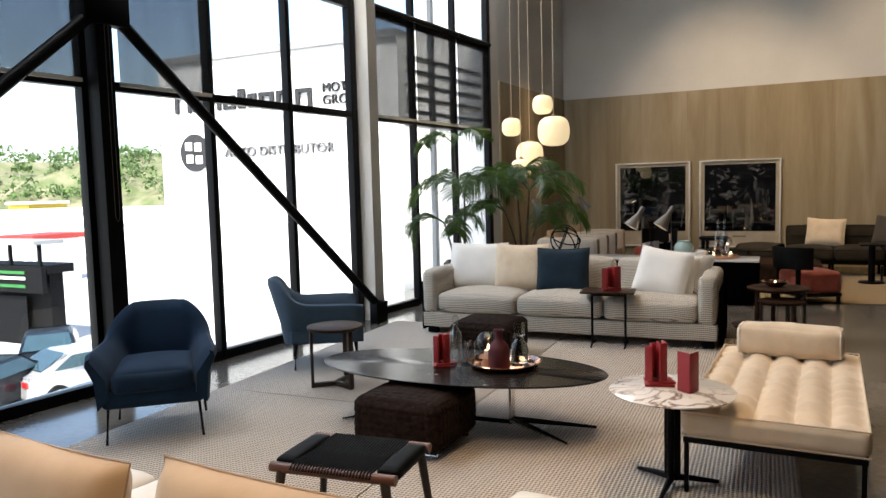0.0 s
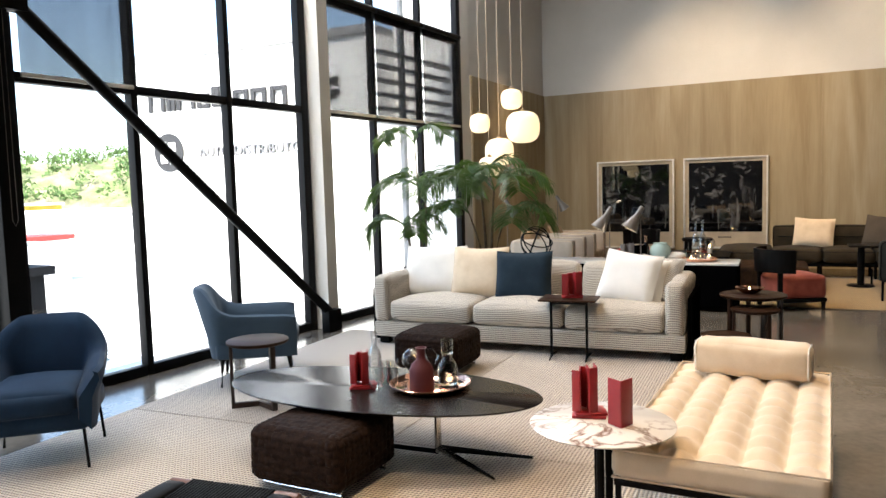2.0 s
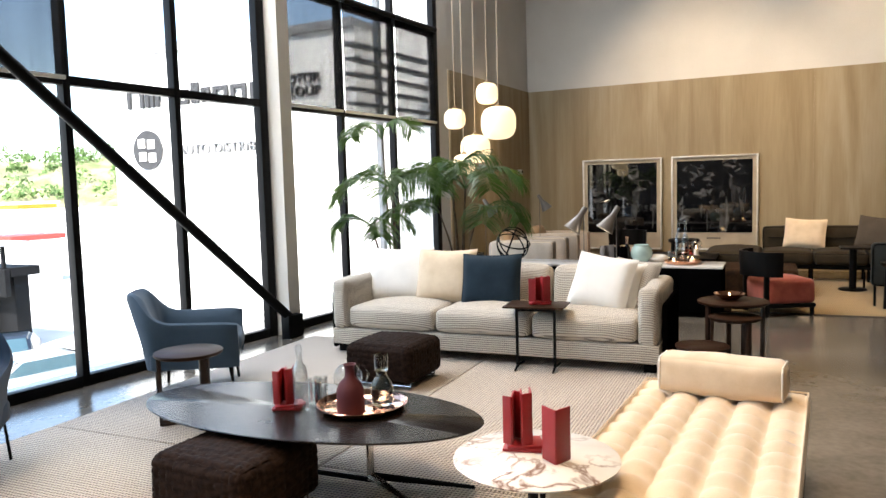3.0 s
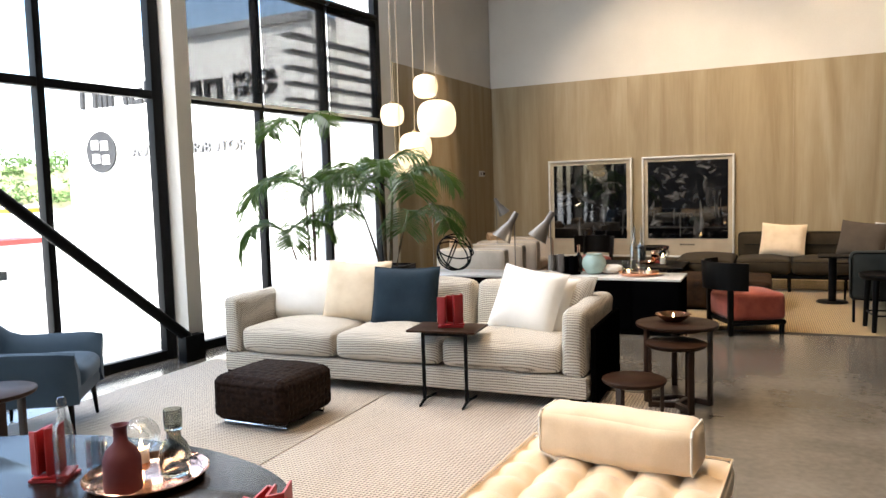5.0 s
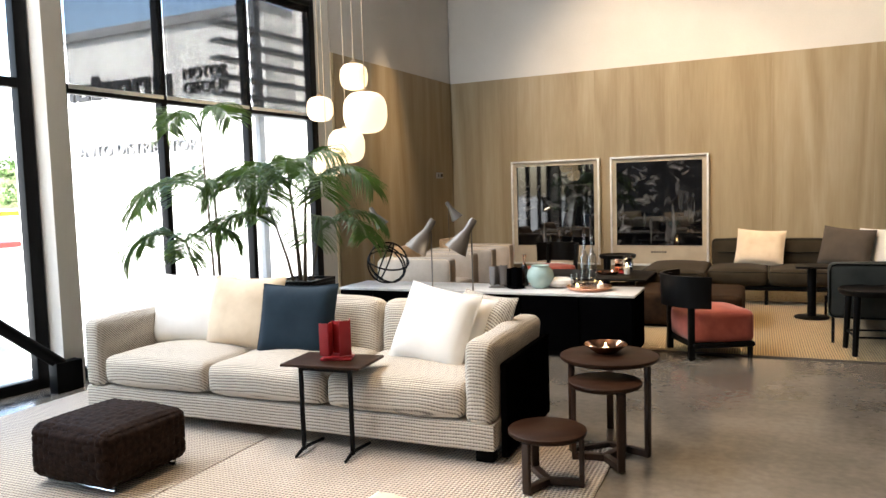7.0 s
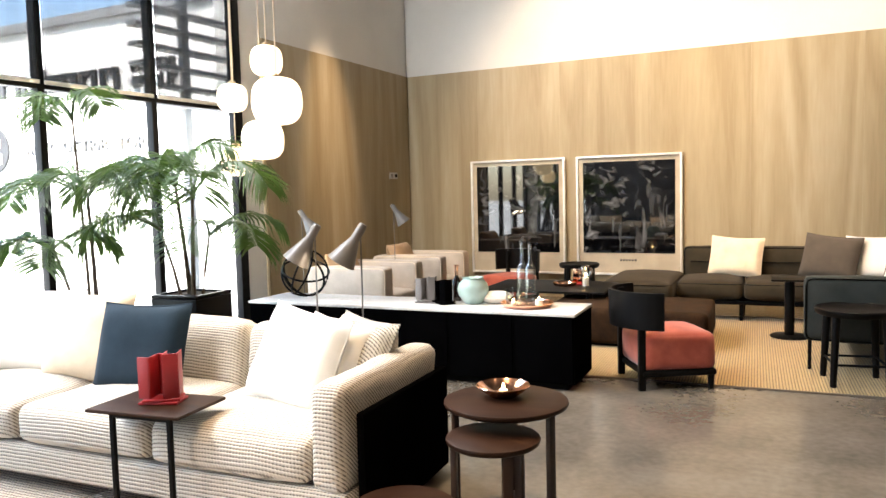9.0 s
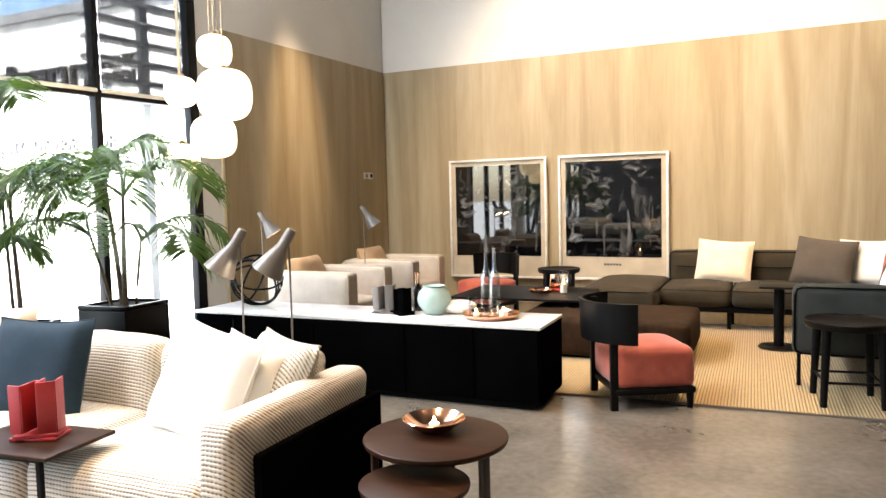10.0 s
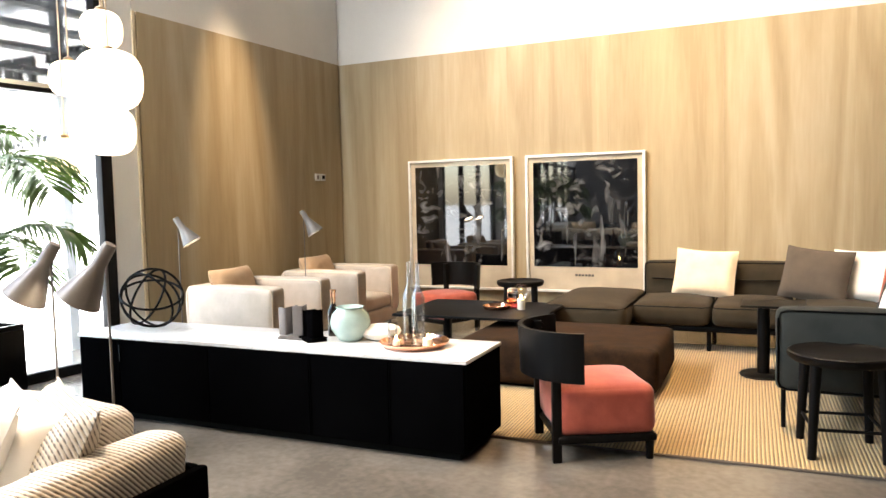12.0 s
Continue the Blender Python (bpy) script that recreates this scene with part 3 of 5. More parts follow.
def blind(s0, s1, label):
    b = thing("roller_blind", WALL.copy(), label, "blind", "roller blinds")
    p = part("cloth", box(0.055, s0, 2.47, 0.057, s1, 3.72), M_screen, b, smooth=False)
    part("bottom_bar", box(0.046, s0, 2.435, 0.068, s1, 2.468, 0.006), M_silver, b, "slim aluminium bottom bar")
    part("roller", rod((0.075, s0, 3.75), (0.075, s1, 3.75), 0.035), M_frame, b)
    return b


for s0, s1 in ((0.42, 1.36), (1.405, 2.465), (2.515, 3.515)):
    blind(s0, s1, "half-lowered dark sunscreen blind with pale bottom bar")
for s0, s1 in ((-3.05, -2.11), (-4.33, -3.38), (-5.40, -4.39)):
    blind(s0, s1, "half-lowered dark sunscreen blind with pale bottom bar")
chain = thing("blind_chain", WALL.copy(), "thin looped pull chain hanging beside the steel post", "chain")
part("chain_loop", tube([(0.208, -3.27, 3.7), (0.208, -3.275, 1.4), (0.208, -3.255, 1.36), (0.208, -3.235, 1.4), (0.208, -3.24, 3.7)], 0.003, 5), M_lampgrey, chain)

post = thing("steel_post", WALL.copy(), "black steel post carrying two diagonal braces", "column")
part("shaft", box(0.06, -3.34, 0, 0.20, -3.20, CEIL, 0.004), M_steel, post)
part("gusset", box(0.14, -3.46, 2.86, 0.26, -3.08, 3.12, 0.004), M_steel, post)
for s_end in (0.33, -6.75):
    br = thing("diagonal_brace", WALL.copy(), "black tubular steel diagonal brace in front of the glazing", "brace", "window braces")
    dirn = 1 if s_end > -3 else -1
    part("tube", rod((0.20, -3.26, 3.02), (0.255, s_end - 0.22 * dirn, 0.18), 0.048, seg=20), M_steel, br)
    part("foot_plate", box(0.205, s_end - 0.34, 0, 0.31, s_end - 0.12, 0.24, 0.004) if dirn > 0 else box(0.13, s_end + 0.14, 0, 0.29, s_end + 0.36, 0.24, 0.004), M_steel, br)

# ---------- rugs ----------
rug = thing("rug", pose(-2.02, 4.4, 0, 0, 0, 2.0), "large taupe woven rug of joined panels on the concrete floor", "rug")
for x0, x1, y0, y1 in ((-2.10, -0.012, 0.56, 3.62), (0.0, 2.05, 0.56, 3.62), (-2.10, -0.012, -3.6, 0.548), (0.0, 2.05, -3.6, 0.548)):
    part("rug_panel", box(x0, y0, 0.001, x1, y1, 0.012, 0.004), M_rug, rug)
rug2 = thing("rug", pose(0.9, 10.72, 0, 0, 0, 2.0), "cream and brown ribbed rug under the lounge seating", "rug")
part("rug_panel", box(-1.75, 0.0, 0.001, 3.4, 3.2, 0.012, 0.004), M_rug2, rug2)
part("binding", box(-1.75, -0.02, 0.001, 3.4, 0.0, 0.013, 0.003), M_bind, rug2)


def legs(parent, pts, r0, r1, mat, name="leg"):
    for a, b in pts:
        part(name, rod(a, b, r0, r1), mat, parent)


def loose(w, h, t, mat, m, label, seed, piping=None):
    c = thing("cushion", m, label, "cushion", "scatter cushions")
    part("cover", pillow(w, h, t, seed=seed, sag=0.012), mat, c)
    part("piping", seam_loop(w, h, 0.004, 0.0, 0.012), piping or mat, c)
    return c


# ---------- striped sofa ----------
def striped_sofa(m):
    s = thing("sofa", m, "three-seat sofa in grey and cream striped linen with black shell", "sofa")
    part("shell", box(-1.53, 0.10, 0.04, -1.49, 1.0, 0.56, 0.015), M_lacquer, s, "black leather side shell")
    part("shell", box(1.49, 0.10, 0.04, 1.53, 1.0, 0.56, 0.015), M_lacquer, s, "black leather side shell")
    part("back_shell", box(-1.49, 0.96, 0.04, 1.49, 1.0, 0.56, 0.015), M_lacquer, s, "black leather back shell")
    part("base", soft(2.96, 0.92, 0.155, 0.02, 10, (0, 0, 0), at=(0, 0.48, 0.165)), M_stripe, s)
    for x in (-1.40, 1.40):
        for y in (0.12, 0.86):
            part("foot", box(x - 0.05, y - 0.04, 0.012, x + 0.05, y + 0.04, 0.09, 0.004), M_black, s)
    for i, x in enumerate((-0.875, 0.0, 0.875)):
        part("seat_cushion", soft(0.868, 0.82, 0.20, 0.055, 16, (0.0, 0.02, 0.035), 0.010, 3.1 * i + 1, at=(x, 0.42, 0.350)), M_stripe, s)
    for i, x in enumerate((-0.875, 0.0, 0.875)):
        c = soft(0.85, 0.20, 0.42, 0.06, 12, (0, 0.04, 0.025), 0.008, 5.3 * i + 2)
        bmesh.ops.transform(c, matrix=pose(x, 0.82, 0.56, -9), verts=c.verts)
        part("back_cushion", c, M_stripe, s)
    for k in (-1, 1):
        arm = soft(0.165, 0.95, 0.46, 0.052, 18, (0.012, 0.01, 0.008), 0.011, 9 * k)
        bmesh.ops.transform(arm, matrix=pose(k * 1.395, 0.49, 0.46, 0, k * 3, 0), verts=arm.verts)
        part("armrest", arm, M_stripe, s)
    return s


SOFA = pose(-2.12, 7.42, 0, 0, 0, 2.3)
striped_sofa(SOFA)


def on_sofa(x, y, z, tilt, turn, lean=0):
    return SOFA @ pose(x, y, z, tilt, lean, turn)


loose(0.66, 0.54, 0.20, M_white, on_sofa(-1.06, 0.54, 0.43, -22, 6), "large off-white linen cushion on the striped sofa", 1.0)
loose(0.58, 0.52, 0.20, M_cream, on_sofa(-0.55, 0.50, 0.44, -20, 3), "cream velvet cushion on the striped sofa", 2.0)
loose(0.55, 0.49, 0.16, M_navy, on_sofa(-0.06, 0.44, 0.43, -18, 8), "slate blue velvet cushion on the striped sofa", 3.0)
loose(0.54, 0.50, 0.17, M_white, on_sofa(0.89, 0.41, 0.44, -24, -14, 7), "white linen cushion leaning on the striped sofa", 4.0)
loose(0.48, 0.46, 0.15, M_white, on_sofa(0.99, 0.52, 0.43, -28, -20, 4), "second white linen cushion tucked behind the first", 4.6)
loose(0.46, 0.46, 0.16, M_stripe, on_sofa(1.12, 0.58, 0.43, -26, -26, 3), "striped linen cushion tucked by the armrest", 5.0)


# ---------- armchairs by the window ----------
def shell_chair(m, cloth, label, metal_legs):
    """Tub armchair: continuous back and arms, seat cushion, four legs. Faces -y."""
    c = thing("armchair", m, label, "armchair", "armchairs by the window")
    bm = bmesh.new()
    n, thick = 48, 0.11
    cols = []
    for i in range(n + 1):
        u = -1 + 2 * i / n
        a = abs(u)
        # plan: U shape, arms forward (-y), back at +y
        if a > 0.52:
            f = (a - 0.52) / 0.48
            x, y = 0.285 + 0.06 * f, 0.20 - 0.535 * f
            nx, ny = 1.0, 0.0
        else:
            th = (a / 0.52) * math.pi / 2
            k = 0.62
            x = 0.285 * math.sin(th) ** k if th > 0 else 0.0
            y = 0.20 + 0.15 * math.cos(th) ** k if th < math.pi / 2 else 0.20
            nx, ny = math.sin(th), math.cos(th)
        sgn = 1 if u >= 0 else -1
        t = max(0.0, min(1.0, (a - 0.24) / 0.34))
        t = t * t * (3 - 2 * t)
        top = 0.80 - 0.21 * t - 0.012 * max(0, (a - 0.58) / 0.42)
        flare = 0.07
        col = []
        for (off, z, lean) in ((-thick, 0.30, 0), (-thick, 0.42, 0.1), (-thick * 0.9, top - 0.07, 0.75), (-thick * 0.7, top - 0.02, 0.95), (-thick * 0.35, top, 1.0), (0.0 - 0.012, top - 0.012, 1.0), (0.0, top - 0.05, 0.93), (0.0, 0.42, 0.25), (0.0, 0.235, 0.0)):
            q = lean * flare * (1.0 - 0.1 * t)
            slim = 1.0 - 0.30 * max(0.0, min(1.0, (z - 0.56) / 0.24)) * (1.0 - t)
            nose = max(0.0, (a - 0.92) / 0.08)
            col.append(bm.verts.new((sgn * (x + nx * (off + q) + nx * nose * 0.025 * (1 if off < -0.06 else -1)) * slim, y + ny * (off + q * 1.9), z - 0.012 * nose * (z > 0.5))))
        cols.append(col)
    for a, b in zip(cols, cols[1:]):
        for k in range(len(a) - 1):
            bm.faces.new((a[k], a[k + 1], b[k + 1], b[k]))
    bm.faces.new(cols[0])
    bm.faces.new(cols[-1][::-1])
    part("shell", bm, cloth, c)
    part("seat_base", soft(0.60, 0.62, 0.13, 0.03, 8, (0, 0, 0), at=(0, -0.01, 0.295)), cloth, c)
    part("seat_cushion", soft(0.49, 0.58, 0.15, 0.055, 14, (0, 0.02, 0.035), 0.005, 2, at=(0, -0.05, 0.39)), cloth, c)
    lr = 0.009 if metal_legs else 0.017
    lm = M_steel if metal_legs else M_wenge
    for x in (-0.27, 0.27):
        for y in (-0.27, 0.25):
            part("leg", tube([(x * 0.8, y * 0.85, 0.236), (x, y, 0.225), (x * 1.06, y * 1.06, 0.004)], lr if metal_legs else [0.02, 0.02, 0.011], 8), lm, c)
    return c


shell_chair(pose(-3.83, 3.97, 0.012, 0, 0, 42) @ Matrix.Scale(1.0, 4), M_blue, "petrol blue upholstered tub armchair on thin black legs", True)
shell_chair(pose(-3.88, 5.94, 0.0, 0, 0, 128), M_greyblue, "grey-blue upholstered tub armchair on dark wooden legs", False)


# ---------- tables ----------
def tripod_table(m, r, h, label, group, leg_out=0.86):
    t = thing("side_table", m, label, "side table", group)
    part("tabletop", lathe([(0, h - 0.028), (r * 0.93, h - 0.028), (r * 0.985, h - 0.02), (r, h - 0.01), (r * 0.995, h - 0.002), (r * 0.98, h), (0, h)], 48), M_walnut, t)
    for k in range(3):
        a = radians(90 + 120 * k)
        x, y = r * leg_out * math.cos(a), r * leg_out * math.sin(a)
        leg = box(-0.012, -0.02, 0.0, 0.012, 0.02, h - 0.03, 0.004)
        bmesh.ops.transform(leg, matrix=pose(x, y, 0, 0, 0, math.degrees(a)), verts=leg.verts)
        part("leg", leg, M_walnut_leg, t)
        foot = box(0.0, -0.02, 0.0, r * leg_out, 0.02, 0.035, 0.004)
        bmesh.ops.transform(foot, matrix=pose(0, 0, 0.002, 0, 0, math.degrees(a)), verts=foot.verts)
        part("foot", foot, M_walnut_leg, t)
    return t


tripod_table(pose(-0.15, 8.05, 0.001, 0, 0, 12), 0.275, 0.54, "round dark walnut side table, tallest of a nest", "nest of tables")
tripod_table(pose(-0.12, 7.81, 0.013, 0, 0, -20), 0.195, 0.44, "round dark walnut side table, middle of a nest", "nest of tables")
tripod_table(pose(-0.315, 7.39, 0.013, 0, 0, 40), 0.195, 0.285, "low round dark walnut side table beside the sofa", "nest of tables")
tripod_table(pose(-3.29, 5.27, 0.013, 0, 0, 10), 0.22, 0.485, "round dark walnut side table between the armchairs", "")

ct = thing("coffee_table", pose(-1.99, 4.76, 0.012, 0, 0, 3), "large oval dark coffee table on a polished metal base", "coffee table")
part("tabletop", lathe([(0, 0.366), (0.92, 0.366), (0.985, 0.376), (1.0, 0.384), (0.995, 0.388), (0, 0.388)], 96, sx=0.975, sy=0.46), M_tabletop, ct)
part("hub", box(-0.45, -0.01, 0.35, 0.45, 0.11, 0.364, 0.004), M_steel, ct)
part("spine", tube([(-0.35, 0.05, 0.03), (0.35, 0.05, 0.03)], 0.014, 8), M_steel, ct)
for x in (-0.35, 0.35):
    part("column", rod((x, 0.05, 0.03), (x, 0.05, 0.36), 0.02), M_chrome, ct)
    for dx, dy in ((0.52, 0.12), (0.42, -0.24)):
        k = 1 if x > 0 else -1
        part("foot_blade", tube([(x, 0.05, 0.05), (x + k * dx * 0.3, 0.05 + dy * 0.3, 0.04), (x + k * dx, 0.05 + dy, 0.012)], [0.022, 0.018, 0.009], 8), M_chrome if dy < 0 else M_steel, ct)

mt = thing("side_table", pose(-0.565, 4.26, 0.012, 0, 0, 25), "round veined marble table on a black three-footed column", "side table")
part("tabletop", lathe([(0, 0.478), (0.27, 0.478), (0.305, 0.489), (0.31, 0.496), (0.305, 0.50), (0, 0.50)], 64), M_marble, mt)
part("plate", lathe([(0, 0.465), (0.12, 0.465), (0.12, 0.477), (0, 0.477)], 32), M_steel, mt)
for k in range(3):
    a = radians(120 * k)
    part("column", rod((0.028 * math.cos(a), 0.028 * math.sin(a), 0.03), (0.028 * math.cos(a), 0.028 * math.sin(a), 0.47), 0.017), M_steel, mt)
    part("foot", tube([(0.0, 0.0, 0.045), (0.10 * math.cos(a), 0.10 * math.sin(a), 0.035), (0.24 * math.cos(a), 0.24 * math.sin(a), 0.012)], [0.02, 0.016, 0.01], 8), M_steel, mt)

st = thing("side_table", pose(-1.625, 7.47, 0.0, 0, 0, 6), "rectangular walnut-topped side table on thin black steel legs", "side table")
part("tabletop", box(-0.25, -0.17, 0.52, 0.25, 0.17, 0.536, 0.005), M_walnut, st)
for x in (-0.14, 0.17):
    part("leg", box(x - 0.011, -0.135, 0.03, x + 0.011, -0.115, 0.52, 0.003), M_steel, st)
    part("foot", tube([(x, -0.22, 0.02), (x, -0.125, 0.045), (x, 0.10, 0.022)], [0.008, 0.012, 0.008], 8), M_steel, st)
part("stretcher", box(-0.14, -0.133, 0.495, 0.17, -0.117, 0.516, 0.003), M_steel, st)


# ---------- poufs ----------
def pouf(m):
    p = thing("pouf", m, "dark brown woven leather square pouf on a metal frame", "pouf", "brown poufs")
    def weave(q, co):
        i = max(range(3), key=lambda k: abs(q[k]))
        u, v = (co.x, co.y) if i == 2 else ((co.y, co.z) if i == 0 else (co.x, co.z))
        iu, iv = math.floor(u / 0.042), math.floor(v / 0.042)
        lift = math.sin(math.pi * (u / 0.042 - iu)) if (iu + iv) % 2 else math.sin(math.pi * (v / 0.042 - iv))
        out = [0.0, 0.0, 0.0]
        out[i] = (0.009 * lift - 0.004) * (1 if q[i] > 0 else -1)
        return Vector(out)

    b = soft(0.57, 0.55, 0.28, 0.05, 56, (0.012, 0.012, 0.03), 0.004, 2, at=(0, 0, 0.185), dent=weave)
    part("body", b, M_brown, p)
    for y in (-0.2, 0.2):
        part("runner", tube([(-0.25, y, 0.06), (-0.25, y, 0.016), (0.25, y, 0.016), (0.25, y, 0.06)], 0.008, 8), M_chrome, p, "thin polished metal runner")
    return p


p1 = pouf(pose(-2.08, 4.34, 0.012, 0, 0, -2))
copy_thing(p1, pose(-2.55, 6.69, 0.012, 0, 0, 0))


# ---------- tufted daybed ----------
db = thing("daybed", pose(-0.07, 5.0, 0.0, 0, 0, -2.2), "cream tufted daybed mattress on a thin black steel frame", "daybed")


def tufts(p, co):
    if p[2] < 0.2:
        return Vector((0, 0, 0))
    x, y = co.x, co.y
    cx, cy = 0.82 / 5, 1.66 / 11
    a = abs(math.sin(math.pi * (x + 0.41) / cx))
    b = abs(math.sin(math.pi * (y + 0.83) / cy))
    edge = min(1.0, (1 - max(abs(p[0]), abs(p[1]))) * 9)
    return Vector((0, 0, ((a ** 0.5) * (0.22 + 0.78 * b ** 0.5) - 1) * 0.066 * max(0, edge)))


part("mattress", soft(0.83, 1.68, 0.13, 0.045, 72, (0, 0, 0.012), at=(0, 0, 0.365), dent=tufts), M_cream, db)
for z in (0.306, 0.424):
    part("piping", tube([(-0.405, -0.83, z), (0.405, -0.83, z), (0.405, 0.83, z), (-0.405, 0.83, z)], 0.005, 6, closed=True), M_cream, db)
part("frame", merge(merge(merge(box(-0.40, -0.83, 0.27, 0.40, -0.80, 0.295, 0.004), box(-0.40, 0.80, 0.27, 0.40, 0.83, 0.295, 0.004)), box(-0.40, -0.80, 0.27, -0.375, 0.80, 0.295, 0.004)), box(0.375, -0.80, 0.27, 0.40, 0.80, 0.295, 0.004)), M_steel, db)
for x in (-0.385, 0.385):
    for y in (-0.81, 0.81):
        part("leg", box(x - 0.011, y - 0.011, 0.0, x + 0.011, y + 0.011, 0.27, 0.002), M_steel, db)
bol = soft(0.62, 0.19, 0.19, 0.045, 18, (0.0, 0.012, 0.012), 0.010, 4, at=(0, 0, 0.095))
bs = thing("bolster", pose(-0.035, 5.66, 0.425, 0, 0, -6), "cream velvet bolster lying on the tufted daybed", "bolster")
part("cover", bol, M_cream, bs)
for x in (-0.295, 0.295):
    part("piping", tube([(x, -0.075, 0.012), (x, 0.075, 0.012), (x, 0.092, 0.03), (x, 0.092, 0.16), (x, 0.075, 0.18), (x, -0.075, 0.18), (x, -0.092, 0.16), (x, -0.092, 0.03)], 0.005, 6, closed=True), M_white, bs)

# ---------- woven stool and near couch ----------
fs = thing("stool", pose(-1.72, 3.08, 0.012, 0, 0, 6), "low wooden stool with black woven cord seat", "stool")
for y in (-0.19, 0.19):
    part("rail", rod((-0.285, y, 0.40), (0.285, y, 0.40), 0.022), M_teak, fs)
for x in (-0.235, 0.235):
    part("rail", rod((x, -0.17, 0.385), (x, 0.17, 0.385), 0.016), M_teak, fs)
    part("pad", soft(0.10, 0.33, 0.05, 0.02, 8, (0, 0, 0.004), at=(x, 0, 0.405)), M_black, fs, "black leather side pad")
    for y in (-0.19, 0.19):
        part("leg", rod((x * 1.22, y * 1.12, 0.0), (x * 1.0, y, 0.40), 0.014, 0.021), M_walnut_leg, fs)
for i in range(26):
    x = -0.18 + 0.36 * i / 25
    part("cord", tube([(x, -0.215, 0.405), (x, -0.19, 0.424), (x, 0.0, 0.412), (x, 0.19, 0.424), (x, 0.215, 0.405)], 0.0055, 6), M_black, fs)

cs = thing("couch", pose(-1.98, 2.02, 0.012, 0, 0, -4), "beige upholstered couch with piped back cushions, tinted for warm light, seen from behind", "couch")
part("seat_base", soft(2.7, 0.80, 0.20, 0.05, 10, (0, 0, 0), at=(-0.05, 0.24, 0.16)), M_warm_linen, cs)
for x in (-0.95, -0.05, 0.85):
    part("seat_cushion", soft(0.88, 0.56, 0.14, 0.05, 10, (0, 0.01, 0.02), 0.004, x, at=(x, 0.36, 0.30)), M_white, cs)
for x, w, up in ((-0.40, 0.78, -0.015), (0.54, 0.76, 0.04)):
    c = pillow(w, 0.40, 0.22, seed=x)
    bmesh.ops.transform(c, matrix=pose(x, 0.05, 0.29 + up, -12), verts=c.verts)
    bc = part("back_cushion", c, M_warm_linen, cs)
    pp = seam_loop(w, 0.40, 0.0035)
    bmesh.ops.transform(pp, matrix=pose(x, 0.05, 0.29 + up, -12), verts=pp.verts)
    part("piping", pp, M_tan, bc)
part("armrest", soft(0.22, 0.98, 0.28, 0.05, 10, (0.01, 0, 0.01), 0.003, 3, at=(1.20, 0.28, 0.42)), M_white, cs)
for x in (-1.3, 1.15):
    for y in (-0.1, 0.55):
        part("foot", box(x - 0.03, y - 0.03, 0.0, x + 0.03, y + 0.03, 0.10, 0.004), M_black, cs)

# ---------- sideboard ----------
SB = pose(-1.83, 10.15, 0.0, 0, 0, 1.2)
sb = thing("sideboard", SB, "long low black sideboard with a white marble top", "sideboard")
part("body", box(-1.48, 0.012, 0.05, 1.42, 0.56, 0.548, 0.004), M_lacquer, sb)
part("plinth", box(-1.42, 0.05, 0.0, 1.36, 0.50, 0.05), M_black, sb)
part("top", box(-1.485, -0.005, 0.549, 1.425, 0.565, 0.571, 0.003), M_marble2, sb, "white marble top")
xs = [-1.47, -1.10, -0.34, 0.42, 0.95, 1.41]
for i, (a, b) in enumerate(zip(xs, xs[1:])):
    d = part("door", box(a + 0.004, -0.006, 0.06, b - 0.004, 0.010, 0.545, 0.002), M_lacquer, sb)
    if i in (1,):
        part("handle", box(a + 0.002, -0.014, 0.40, a + 0.016, -0.007, 0.51, 0.003), M_black, d)
    if i in (3, 4):
        part("handle", box(a + 0.004, -0.012, 0.06, a + 0.012, -0.007, 0.545, 0.002), M_lacquer, d)


# ---------- shaded floor lamps ----------
def tilt_lamp(m, label):
    """Slender floor lamp: round base with a hole, straight stem, tilted cone shade with a neck."""
    mat = M_lampgrey
    l = thing("floor_lamp", m, label, "floor lamp", "tilting floor lamps")
    part("base", lathe([(0, 0.0), (0.125, 0.0), (0.138, 0.006), (0.13, 0.016), (0.02, 0.03), (0, 0.03)], 32), mat, l)
    part("stem", rod((0.0, 0.0, 0.02), (0.0, 0, 1.22), 0.005, seg=10), M_lampgrey, l)
    sh = lathe([(0.082, 0.0), (0.085, 0.002), (0.042, 0.12), (0.028, 0.155), (0.026, 0.24), (0.022, 0.255), (0, 0.258)], 28)
    sh = lathe([(0.079, 0.003), (0.038, 0.12)], 28, sh)
    mm = pose(-0.115, 0, 1.08, 0, 32, 0)
    bmesh.ops.transform(sh, matrix=mm, verts=sh.verts)
    part("shade", sh, mat, l)
    dd = lathe([(0, 0.03), (0.066, 0.03)], 24)
    bmesh.ops.transform(dd, matrix=mm, verts=dd.verts)
    part("diffuser", dd, M_diffuser, l, "glowing lamp opening")
    return l


la = tilt_lamp(pose(-1.52, 8.60, 0.0, 0, 0, 26), "slender grey floor lamp with tilted cone shade behind the sofa")
copy_thing(la, pose(-1.21, 8.60, 0.0, 0, 0, 26))
lc = copy_thing(la, pose(-3.72, 11.50, 0.0, 0, 0, 206) @ Matrix.Scale(1.03, 4))
tagged(lc, "slender grey floor lamp with tilted cone shade by the leather armchair")
ld = copy_thing(la, pose(-3.35, 12.86, 0.0, 0, 0, 206) @ Matrix.Scale(1.05, 4))
tagged(ld, "slender grey floor lamp with tilted cone shade near the corner")

